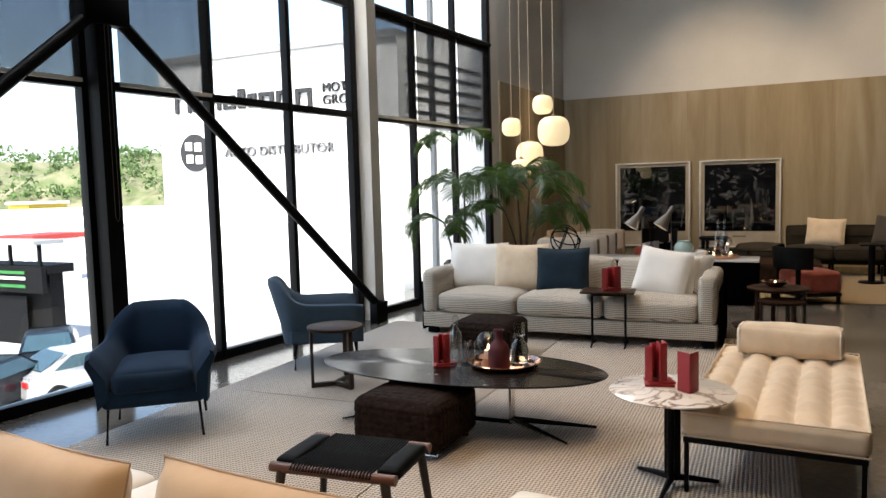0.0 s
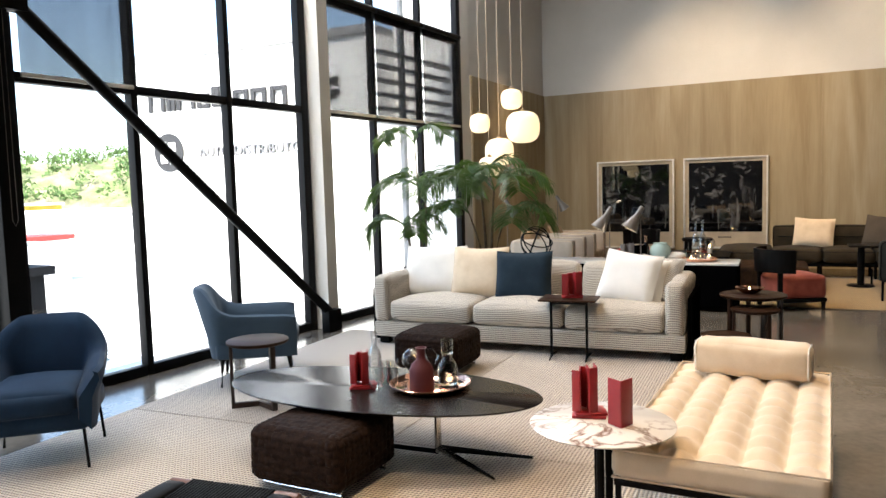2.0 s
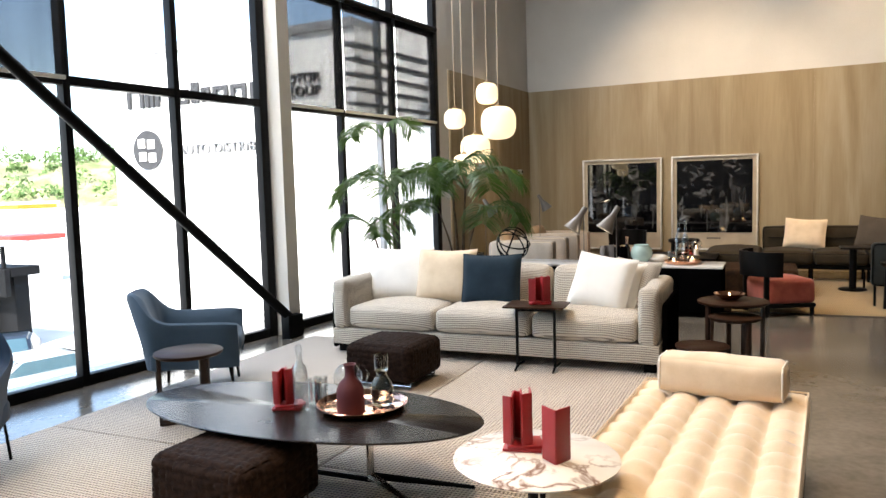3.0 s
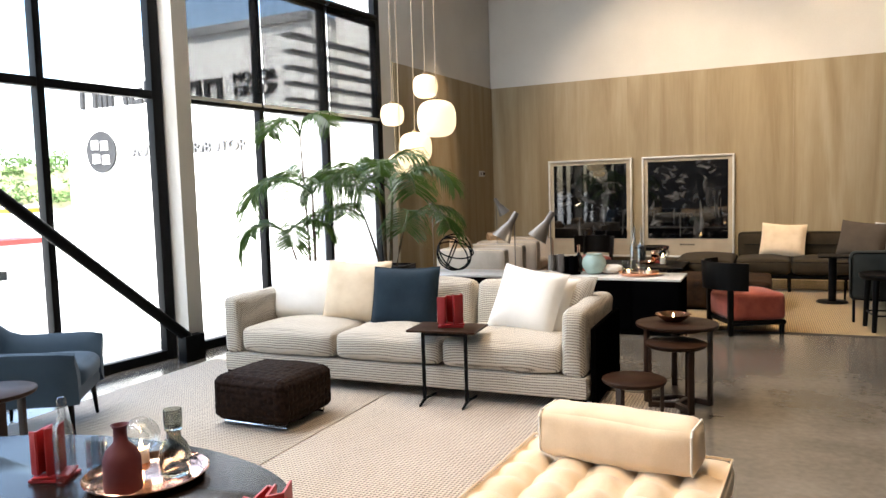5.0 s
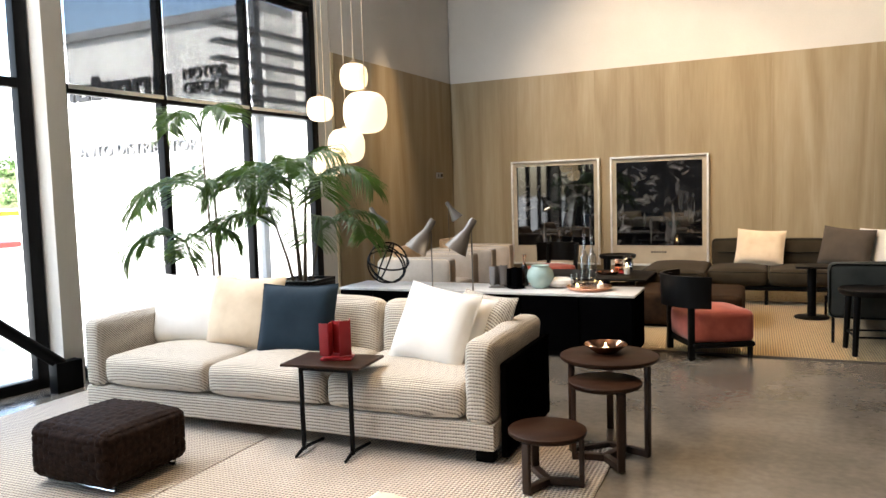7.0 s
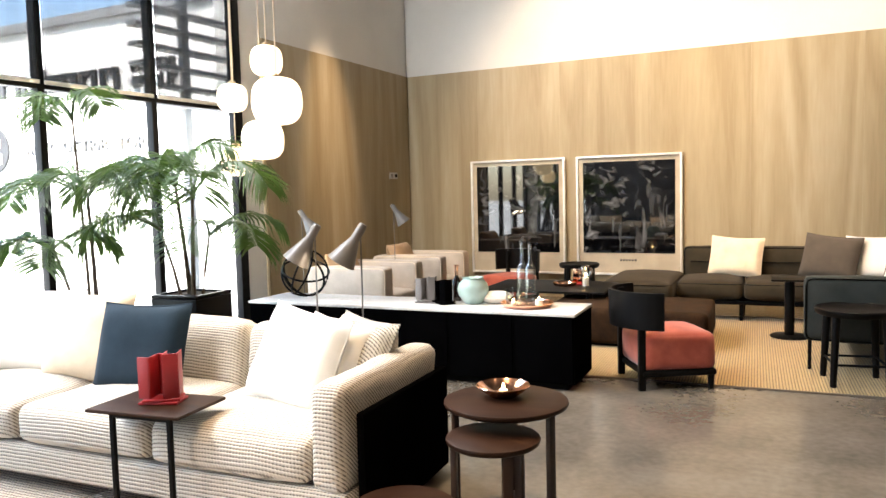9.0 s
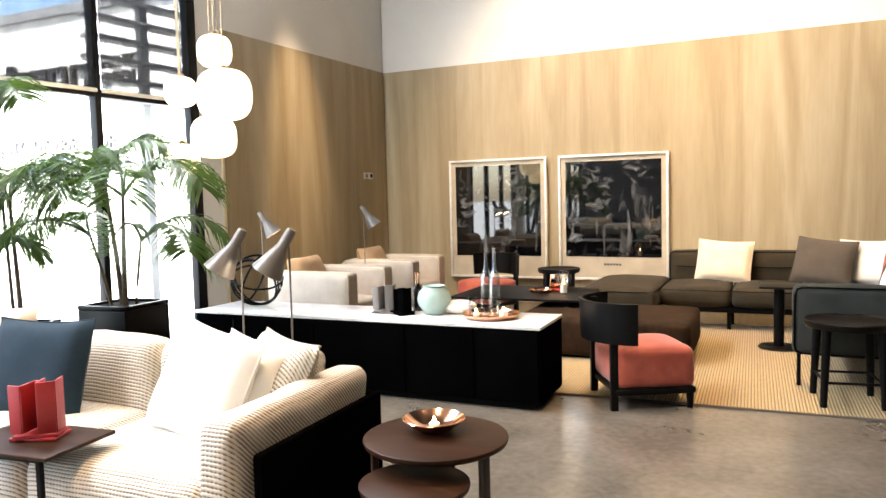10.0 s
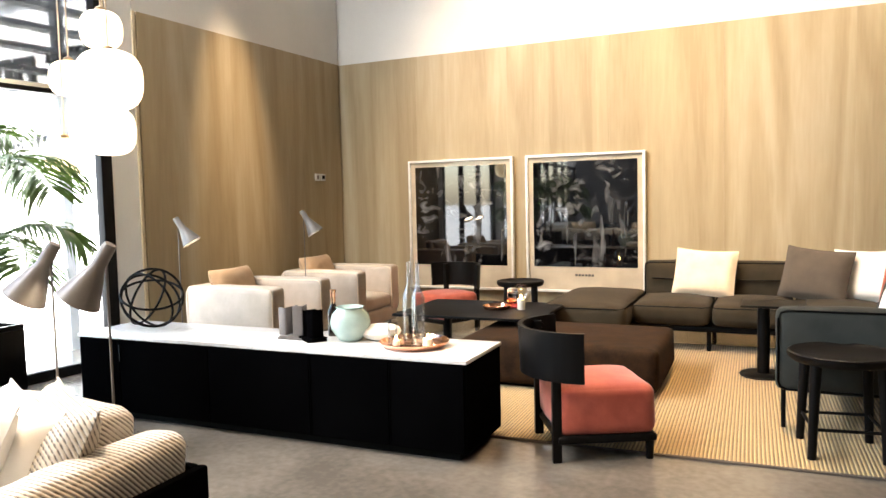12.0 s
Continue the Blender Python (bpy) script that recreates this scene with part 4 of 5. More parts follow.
# ---------- pendant cluster ----------
for x, y, z, r in ((-3.18, 10.33, 2.67, 0.14), (-3.69, 10.46, 2.40, 0.138), (-2.99, 10.21, 2.29, 0.215), (-3.47, 10.60, 2.01, 0.195), (-3.47, 10.22, 1.80, 0.14)):
    pl = thing("pendant_lamp", pose(x, y, z), "glowing opal glass pendant lamp on a pale cord", "pendant lamp", "pendant cluster")
    prof = []
    for i in range(25):
        a = -math.pi / 2 + math.pi * i / 24
        c, s = math.cos(a), math.sin(a)
        prof.append((r * (abs(c) ** 0.62) if c > 1e-6 else 0.0, r * 0.93 * (abs(s) ** 0.8) * (1 if s > 0 else -1)))
    part("shade", lathe(prof, 40), M_opal, pl)
    part("cap", lathe([(0, r * 0.93), (0.035, r * 0.93 - 0.004), (0.035, r * 0.93 + 0.02), (0.008, r * 0.93 + 0.035), (0, r * 0.93 + 0.035)], 20), M_brass, pl)
    part("cord", rod((0, 0, r * 0.93 + 0.03), (0, 0, CEIL - z), 0.005, seg=8), M_cord, pl)

# ---------- framed pictures ----------
for i, (x0, x1) in enumerate(((-3.20, -1.80), (-1.64, -0.25))):
    pf = thing("framed_picture", pose((x0 + x1) / 2, BACK - 0.075, 0.33, 0, 0, 0), "large dark photograph under glass in a pale metal frame", "picture", "pictures on the oak wall")
    w, h = x1 - x0, 1.61
    fr = box(-w / 2, 0.0, 0, -w / 2 + 0.028, 0.055, h, 0.003)
    fr = box(w / 2 - 0.028, 0.0, 0, w / 2, 0.055, h, 0.003, bm=fr)
    fr = box(-w / 2 + 0.028, 0.0, 0, w / 2 - 0.028, 0.055, 0.028, 0.003, bm=fr)
    fr = box(-w / 2 + 0.028, 0.0, h - 0.028, w / 2 - 0.028, 0.055, h, 0.003, bm=fr)
    part("frame", fr, M_silver, pf)
    part("mount", box(-w / 2 + 0.028, 0.03, 0.028, w / 2 - 0.028, 0.05, h - 0.028), M_mount, pf, smooth=False)
    part("print", box(-w / 2 + 0.09, 0.024, 0.30, w / 2 - 0.09, 0.029, h - 0.085), M_art[i], pf, "dark photograph, pale streaks partly painted in for reflections", smooth=False)
    for k in range(6):
        part("caption", box(-0.11 + 0.038 * k, 0.026, 0.19, -0.082 + 0.038 * k, 0.0295, 0.215), M_ink, pf, smooth=False)

# ---------- lounge at the far end ----------
def leather_chair(m):
    c = thing("armchair", m, "low pale taupe leather armchair with tan back cushion", "armchair", "leather armchairs")
    part("base", soft(0.88, 0.90, 0.16, 0.03, 8, (0, 0, 0), at=(0, 0, 0.20)), M_leather, c)
    part("seat_cushion", soft(0.58, 0.78, 0.15, 0.05, 10, (0, 0, 0.03), 0.005, 1, at=(0.0, -0.06, 0.36)), M_leather, c)
    for k in (-1, 1):
        part("armrest", soft(0.18, 0.92, 0.50, 0.035, 14, (0.028, 0.006, 0.012), 0.007, k, at=(k * 0.375, 0.0, 0.48)), M_leather, c)
        for e in (-0.084, 0.084):
            part("piping", hoop((k * 0.375 + e, 0, 0.48), (0, 1, 0), (0, 0, 1), 0.45, 0.24, 0.05), M_cream, c, "pale raised seam")
        part("stitch_line", tube([(k * 0.482, -0.26, 0.47), (k * 0.488, 0.0, 0.468), (k * 0.482, 0.26, 0.47)], 0.004, 6), M_tan, c)
    part("backrest", soft(0.90, 0.18, 0.48, 0.06, 12, (0.01, 0.02, 0.012), 0.006, 5, at=(0, 0.42, 0.48)), M_leather, c)
    b = pillow(0.56, 0.42, 0.20, seed=3)
    bmesh.ops.transform(b, matrix=pose(0, 0.22, 0.46, -20), verts=b.verts)
    part("back_cushion", b, M_tan, c, "tan leather back cushion")
    for x in (-0.38, 0.38):
        for y in (-0.38, 0.38):
            part("foot", rod((x, y, 0), (x, y, 0.13), 0.014), M_steel, c)
    return c


c1 = leather_chair(pose(-3.20, 11.96, 0.0, 0, 0, 92))
copy_thing(c1, pose(-3.24, 13.38, 0.0, 0, 0, 92))

ot = thing("ottoman", pose(-0.42, 12.28, 0.0, 0, 0, 1), "large low brown suede ottoman on the ribbed rug", "ottoman")
part("body", soft(1.52, 1.02, 0.32, 0.05, 16, (0.01, 0.01, 0.02), 0.005, 3, at=(0, 0, 0.20)), M_choc, ot)
part("plinth", box(-0.68, -0.44, 0.012, 0.68, 0.44, 0.05), M_black, ot)

lt = thing("coffee_table", pose(-1.35, 12.75, 0.0, 0, 0, 2), "low square dark wood table with objects on it", "coffee table")
part("tabletop", box(-0.66, -0.50, 0.425, 0.66, 0.50, 0.448, 0.005), M_wenge, lt)
for x in (-0.5, 0.5):
    for y in (-0.4, 0.4):
        part("leg", box(x - 0.03, y - 0.03, 0.0, x + 0.03, y + 0.03, 0.425, 0.004), M_wenge, lt)

# grey corner sofa along the wall
gs = thing("sofa", pose(-0.2, 13.5, 0.0, 0, 0, 1.0), "long olive-grey modular sofa with a chaise at one end", "sofa")
part("chaise_cushion", soft(0.78, 1.40, 0.24, 0.07, 14, (0.0, 0.0, 0.06), 0.006, 1, at=(-0.34, 0.33, 0.33)), M_olive, gs)
for i, x in enumerate((0.40, 1.10, 1.80)):
    part("seat_cushion", soft(0.69, 0.84, 0.19, 0.06, 12, (0, 0.01, 0.04), 0.006, i, at=(x, 0.42, 0.345)), M_olive, gs)
    part("backrest", soft(0.69, 0.17, 0.38, 0.05, 12, (0, 0.03, 0.012), 0.006, i + 7, at=(x, 0.85, 0.58)), M_olive, gs)
for x in (0.40, 1.10, 1.80):
    part("piping", hoop((x, 0.42, 0.415), (1, 0, 0), (0, 1, 0), 0.338, 0.412, 0.06, 0.006), M_black, gs, "dark raised seam")
    part("piping", hoop((x, 0.772, 0.58), (1, 0, 0), (0, 0, 1), 0.335, 0.178, 0.05, 0.006), M_black, gs, "dark raised seam")
    part("back_crease", tube([(x - 0.26, 0.728, 0.60), (x, 0.722, 0.595), (x + 0.26, 0.728, 0.60)], 0.007, 6), M_black, gs)
part("piping", hoop((-0.34, 0.33, 0.425), (1, 0, 0), (0, 1, 0), 0.38, 0.69, 0.08, 0.006), M_black, gs, "dark raised seam")
part("frame", box(-0.70, 0.04, 0.19, 2.15, 0.92, 0.235, 0.006), M_black, gs)
for x in (-0.66, 0.06, 0.73, 1.45, 2.1):
    for y in (0.10, 0.85):
        part("leg", box(x - 0.02, y - 0.02, 0.0, x + 0.02, y + 0.02, 0.19, 0.003), M_black, gs)

loose(0.58, 0.47, 0.15, M_cream, pose(0.42, 14.10, 0.45, -20, 3, -6), "cream velvet cushion on the grey sofa", 11.0)
loose(0.58, 0.50, 0.16, M_taupe, pose(1.36, 14.02, 0.45, -22, 5, -18), "brown-grey cushion on the grey sofa", 12.0)
loose(0.52, 0.48, 0.16, M_white, pose(1.80, 14.1, 0.44, -16, 0, -10), "white cushion on the grey sofa", 13.0)

ga = thing("armchair", pose(1.52, 11.78, 0.0, 0, 0, 0), "charcoal upholstered armchair unit with piped edges", "armchair")
part("side_panel", soft(0.95, 0.16, 0.50, 0.05, 14, (0, 0.02, 0.012), 0.005, 4, at=(0.05, -0.33, 0.50)), M_charcoal, ga)
for y in (-0.405, -0.255):
    part("piping", hoop((0.05, y, 0.50), (1, 0, 0), (0, 0, 1), 0.462, 0.238, 0.05, 0.007), M_black, ga, "dark raised seam")
part("backrest", soft(0.16, 1.5, 0.34, 0.05, 12, (0.02, 0, 0.01), 0.005, 6, at=(0.58, 0.45, 0.56)), M_charcoal, ga)
part("seat_cushion", soft(0.80, 1.5, 0.22, 0.05, 12, (0, 0, 0.03), 0.005, 7, at=(0.10, 0.50, 0.34)), M_charcoal, ga)
for x in (-0.38, 0.5):
    for y in (-0.33, 1.1):
        part("leg", rod((x, y, 0.012), (x, y, 0.25), 0.014), M_steel, ga)
loose(0.46, 0.44, 0.16, M_charcoal, pose(1.78, 12.35, 0.46, -16, 0, -80), "charcoal cushion on the corner seat", 14.0)
loose(0.44, 0.42, 0.15, M_white, pose(1.74, 12.0, 0.46, -16, 0, -80), "white patterned cushion on the corner seat", 15.0)
loose(0.40, 0.36, 0.14, M_mustard, pose(1.90, 11.75, 0.48, -16, 0, -84), "mustard yellow cushion on the corner seat", 16.0)
loose(0.40, 0.38, 0.14, M_red, pose(1.98, 13.3, 0.46, -16, 0, -40), "orange-red cushion on the grey sofa", 17.0)


def round_stool(m, r, h, label):
    s = thing("stool", m, label, "stool")
    part("seat", lathe([(0, h - 0.05), (r * 0.94, h - 0.05), (r, h - 0.03), (r, h - 0.006), (r * 0.96, h), (r * 0.9, h - 0.012), (0, h - 0.018)], 40), M_wenge, s)
    for k in range(4):
        a = radians(45 + 90 * k)
        c, t = math.cos(a), math.sin(a)
        part("leg", rod((r * 0.92 * c, r * 0.92 * t, 0.0), (r * 0.82 * c, r * 0.82 * t, h - 0.04), 0.022, 0.030), M_wenge, s)
    for k in range(4):
        a, b = radians(45 + 90 * k), radians(135 + 90 * k)
        part("stretcher", rod((r * 0.88 * math.cos(a), r * 0.88 * math.sin(a), 0.16), (r * 0.88 * math.cos(b), r * 0.88 * math.sin(b), 0.16), 0.009), M_wenge, s)
    return s


round_stool(pose(1.43, 11.10, 0.012, 0, 0, 8), 0.275, 0.555, "round black wooden stool table with four legs")
round_stool(pose(-1.25, 13.55, 0.0, 0, 0, 20), 0.235, 0.62, "round black wooden stool by the pictures")
ctb = thing("side_table", pose(1.0, 12.78, 0.012), "black pedestal side table with round base", "side table")
part("tabletop", box(-0.16, -0.20, 0.555, 0.30, 0.20, 0.575, 0.008), M_wenge, ctb)
part("column", rod((0, 0, 0.02), (0, 0, 0.556), 0.045, seg=24), M_wenge, ctb)
part("base", lathe([(0, 0), (0.17, 0), (0.175, 0.01), (0.16, 0.022), (0, 0.026)], 36), M_wenge, ctb)


# ---------- low chairs with curved backs ----------
def low_chair(m):
    """Square velvet seat on a dark frame, one rear post each side of a curved wooden back. Faces -y."""
    c = thing("chair", m, "low chair with brick red velvet seat and curved black wooden back", "chair", "red lounge chairs")
    part("seat", soft(0.54, 0.54, 0.27, 0.05, 14, (0.01, 0.01, 0.028), 0.004, 2, at=(0, 0, 0.275)), M_red, c)
    part("frame", soft(0.55, 0.55, 0.05, 0.02, 8, (0, 0, 0), at=(0, 0, 0.125)), M_wenge, c)
    for x in (-0.24, 0.24):
        part("leg", rod((x, -0.24, 0.0), (x, -0.24, 0.12), 0.02, 0.026), M_wenge, c)
        part("rear_post", box(x - 0.022, 0.25, 0.0, x + 0.022, 0.30, 0.70, 0.006), M_wenge, c)
    bm = bmesh.new()
    cols = []
    for i in range(25):
        a = radians(-76 + 152 * i / 24)
        col = []
        for r, z in ((0.335, 0.45), (0.345, 0.72), (0.372, 0.72), (0.362, 0.45)):
            col.append(bm.verts.new((r * math.sin(a), r * math.cos(a) + 0.06, z)))
        cols.append(col)
    for a, b in zip(cols, cols[1:]):
        for k in range(4):
            bm.faces.new((a[k], a[(k + 1) % 4], b[(k + 1) % 4], b[k]))
    bm.faces.new(cols[0])
    bm.faces.new(cols[-1][::-1])
    part("backrest", bm, M_wenge, c)
    return c


r1 = low_chair(pose(0.15, 10.74, 0.0, 0, 0, 119))
copy_thing(r1, pose(-2.3, 14.0, 0.0, 0, 0, -20))


# ---------- palms ----------
def frond(p, n, size, droop, turn, up0):
    """One arching feather leaf: a curved rib with drooping leaflets on both sides."""
    bm = bmesh.new()
    pts = []
    x = z = 0.0
    a = up0
    for i in range(n + 1):
        f = i / n
        pts.append(Vector((x, 0, z)))
        a = up0 - droop * f ** 1.4
        x += size / n * math.cos(a)
        z += size / n * math.sin(a)
    rib = tube(pts, [0.010 * (1 - 0.85 * i / n) + 0.0015 for i in range(n + 1)], 5)
    bm = merge(bm, rib)
    for i in range(int(n * 0.28), n + 1):
        f = i / n
        ln = size * 0.36 * math.sin(math.pi * min(1.0, 0.12 + 0.88 * (1 - (f - 0.28) / 0.72) ** 0.7)) ** 0.7 + 0.05
        d = (pts[min(n, i + 1)] - pts[max(0, i - 1)]).normalized()
        for side in (-1, 1):
            for sub in (0.0, 0.33, 0.67):
                q = pts[i] + d * (size / n * sub)
                jit = random.uniform(-0.2, 0.2)
                ln *= random.uniform(0.93, 1.07)
                out = (d * (0.55 + jit) + Vector((0, side * 0.9, 0.10 + jit))).normalized()
                w = Vector((0, 0, 1)).cross(out)
                w = (w.normalized() * 0.5 + d * 0.5).normalized() * 0.0075
                a0 = q
                a1 = q + out * ln * 0.45 + Vector((0, 0, -0.05 * ln))
                a2 = q + out * ln * 0.8 + Vector((0, 0, -0.20 * ln))
                a3 = q + out * ln + Vector((0, 0, -0.48 * ln))
                v = [bm.verts.new(c) for c in (a0 - w * 0.4, a0 + w * 0.4, a1 + w, a1 - w, a2 + w * 0.8, a2 - w * 0.8, a3)]
                bm.faces.new((v[0], v[1], v[2], v[3]))
                bm.faces.new((v[3], v[2], v[4], v[5]))
                bm.faces.new((v[5], v[4], v[6]))
    bmesh.ops.transform(bm, matrix=Matrix.Translation(p) @ pose(0, 0, 0, 0, 0, turn) @ pose(0, 0, 0, random.uniform(-22, 22)), verts=bm.verts)
    return bm


def palm(m, label, specs, trunks, pot_h, pot_w):
    t = thing("potted_palm", m, label, "palm", "potted palms")
    pb = box(-pot_w / 2, -pot_w / 2, 0.0, pot_w / 2, pot_w / 2, pot_h, 0.008)
    pot = part("pot", pb, M_pot, t, "square glossy black planter")
    rim = box(-pot_w / 2, -pot_w / 2, pot_h, pot_w / 2, -pot_w / 2 + 0.025, pot_h + 0.03, 0.004)
    rim = box(-pot_w / 2, pot_w / 2 - 0.025, pot_h, pot_w / 2, pot_w / 2, pot_h + 0.03, 0.004, bm=rim)
    rim = box(-pot_w / 2, -pot_w / 2 + 0.025, pot_h, -pot_w / 2 + 0.025, pot_w / 2 - 0.025, pot_h + 0.03, 0.004, bm=rim)
    rim = box(pot_w / 2 - 0.025, -pot_w / 2 + 0.025, pot_h, pot_w / 2, pot_w / 2 - 0.025, pot_h + 0.03, 0.004, bm=rim)
    part("rim", rim, M_pot, pot)
    part("soil", box(-pot_w / 2 + 0.026, -pot_w / 2 + 0.026, pot_h + 0.001, pot_w / 2 - 0.026, pot_w / 2 - 0.026, pot_h + 0.012), M_soil, pot)
    for (x0, y0, x1, y1, z1, r) in trunks:
        part("trunk", tube([(x0, y0, pot_h), ((x0 * 2 + x1) / 3, (y0 * 2 + y1) / 3, pot_h + (z1 - pot_h) * 0.4), (x1, y1, z1)], [r, r * 0.8, r * 0.55], 8), M_trunk, t)
    for (tr, turn, size, up, droop) in specs:
        x1, y1, z1 = trunks[tr][2], trunks[tr][3], trunks[tr][4]
        part("frond", frond(Vector((x1, y1, z1 - 0.02)), 22, size, radians(droop), turn, radians(up)), M_leaf, t)
    return t


palm(pose(-3.09, 9.22, 0.0, 0, 0, 4), "kentia palm with arching fronds in a black planter", [
    (0, 5, 0.74, 52, 118), (0, -45, 0.72, 44, 112), (0, 60, 0.68, 60, 112), (0, -100, 0.70, 40, 112), (0, 140, 0.62, 66, 108),
    (1, 170, 0.82, 48, 112), (1, 215, 0.80, 42, 112), (1, 120, 0.70, 62, 105), (1, 265, 0.76, 46, 115), (1, 20, 0.60, 74, 100),
    (2, -15, 0.62, 34, 100), (2, 35, 0.58, 46, 105), (2, -65, 0.66, 38, 108),
    (3, 190, 0.64, 38, 105), (3, 140, 0.58, 48, 108), (3, 240, 0.64, 36, 105), (1, -60, 0.66, 58, 118)],
    [(0.03, -0.02, 0.09, -0.05, 1.52, 0.02), (-0.05, 0.04, -0.08, -0.03, 1.58, 0.02), (0.06, 0.05, 0.22, -0.04, 1.22, 0.014), (-0.08, -0.03, -0.24, -0.04, 1.26, 0.014)], 0.74, 0.41)
palm(pose(-3.83, 8.93, 0.0, 0, 0, 20), "taller kentia palm with sparse arching fronds in a planter", [
    (0, -30, 0.56, 62, 130), (0, 150, 0.58, 58, 130), (0, 250, 0.55, 55, 130),
    (1, -25, 0.74, 46, 115), (1, 180, 0.76, 44, 118), (1, 80, 0.66, 56, 112), (1, -90, 0.72, 44, 115), (1, 225, 0.78, 38, 112), (1, 20, 0.62, 60, 112), (1, 135, 0.64, 64, 108),
    (2, 215, 0.58, 34, 120), (2, 300, 0.56, 36, 120), (2, 20, 0.52, 46, 118), (2, 170, 0.50, 44, 120)],
    [(0.0, 0.0, -0.06, 0.0, 2.10, 0.014), (0.04, 0.02, 0.06, -0.06, 1.52, 0.020), (-0.08, -0.05, -0.20, -0.12, 1.14, 0.016)], 0.60, 0.42)

# ---------- objects on the sideboard ----------
SBT = 0.572


def on_sb(x, y, rz=0):
    return Matrix.Translation((x, y, SBT)) @ pose(0, 0, 0, 0, 0, rz)


ob = thing("wire_sphere", on_sb(-2.90, 10.40, 30), "black openwork sphere of interlocked metal hoops", "ornament")
R = 0.205
for tx, tz in ((90, 12), (58, 40), (112, 78), (70, 150), (24, 20)):
    pts = [Matrix.Rotation(radians(tz), 3, "Z") @ Matrix.Rotation(radians(tx), 3, "X") @ Vector((R * math.cos(a), R * math.sin(a), 0.03 * (-1) ** (tx // 10))) + Vector((0, 0, R + 0.016)) for a in [2 * math.pi * i / 40 for i in range(40)]]
    part("hoop", tube(pts, 0.0085, 8, closed=True), M_black, ob)

vs = thing("vase", on_sb(-1.33, 10.50), "round pale celadon ceramic vase", "vase")
part("body", lathe([(0, 0), (0.06, 0.0), (0.075, 0.008), (0.118, 0.07), (0.128, 0.115), (0.115, 0.165), (0.085, 0.195), (0.082, 0.205), (0.09, 0.212), (0.082, 0.214), (0.076, 0.205), (0.0, 0.12)], 40), M_celadon, vs)


def decanter(m, label, h=0.49):
    b = thing("decanter", m, label, "bottle", "glass decanters")
    part("body", lathe([(0, 0.002), (0.038, 0.002), (0.042, 0.01), (0.042, h * 0.58), (0.03, h * 0.64), (0.013, h * 0.7), (0.012, h * 0.97), (0.014, h), (0.010, h), (0.009, h * 0.72), (0.027, h * 0.63), (0.038, h * 0.57), (0.038, 0.016), (0, 0.014)], 24), M_thin, b)
    return b


def tray(m, r, label, mat=None):
    t = thing("tray", m, label, "tray")
    part("dish", lathe([(0, 0.002), (r * 0.86, 0.002), (r * 0.96, 0.02), (r, 0.034), (r * 0.985, 0.036), (r * 0.93, 0.022), (r * 0.84, 0.008), (0, 0.007)], 56), mat or M_copper, t)
    return t


dish = thing("bowl", on_sb(-1.17, 10.60), "small rounded cream ceramic bowl on the sideboard", "bowl")
part("body", lathe([(0, 0.0), (0.07, 0.0), (0.11, 0.018), (0.13, 0.045), (0.12, 0.07), (0.085, 0.085), (0.04, 0.09), (0, 0.091)], 32), M_white, dish)
tray(on_sb(-0.86, 10.46), 0.21, "round polished copper tray on the sideboard")
decanter(pose(-0.91, 10.50, SBT + 0.009), "slim clear glass decanter on the copper tray")
decanter(pose(-0.83, 10.46, SBT + 0.009), "slim clear glass decanter on the copper tray")
gl = thing("glass_tumbler", pose(-0.99, 10.43, SBT + 0.009), "straight clear glass tumbler on the copper tray", "glass")
part("body", lathe([(0, 0.0), (0.03, 0.0), (0.032, 0.14), (0.030, 0.14), (0.028, 0.006), (0, 0.006)], 24), M_thin, gl)


def candle(m, r, h, label):
    c = thing("candle", m, label, "candle")
    part("wax", lathe([(0, 0), (r, 0), (r, h), (r * 0.8, h), (r * 0.5, h - 0.006), (0, h - 0.006)], 20), M_candle, c)
    part("flame", lathe([(0, h), (0.005, h + 0.006), (0.006, h + 0.013), (0, h + 0.03)], 10), M_flame, c)
    return c


candle(pose(-0.75, 10.42, SBT + 0.009), 0.03, 0.05, "white candle stub on the copper tray")
candle(pose(-0.95, 10.40, SBT + 0.009), 0.022, 0.03, "small lit tea candle on the copper tray")
wb = thing("bottle", on_sb(-1.52, 10.60), "dark brown bottle with copper neck", "bottle")
part("body", lathe([(0, 0), (0.036, 0), (0.038, 0.01), (0.038, 0.16), (0.018, 0.20), (0.016, 0.21), (0, 0.21)], 24), M_bottle, wb)
part("neck", lathe([(0.016, 0.211), (0.016, 0.28), (0.02, 0.285), (0.02, 0.30), (0, 0.302)], 20), M_copper, wb)


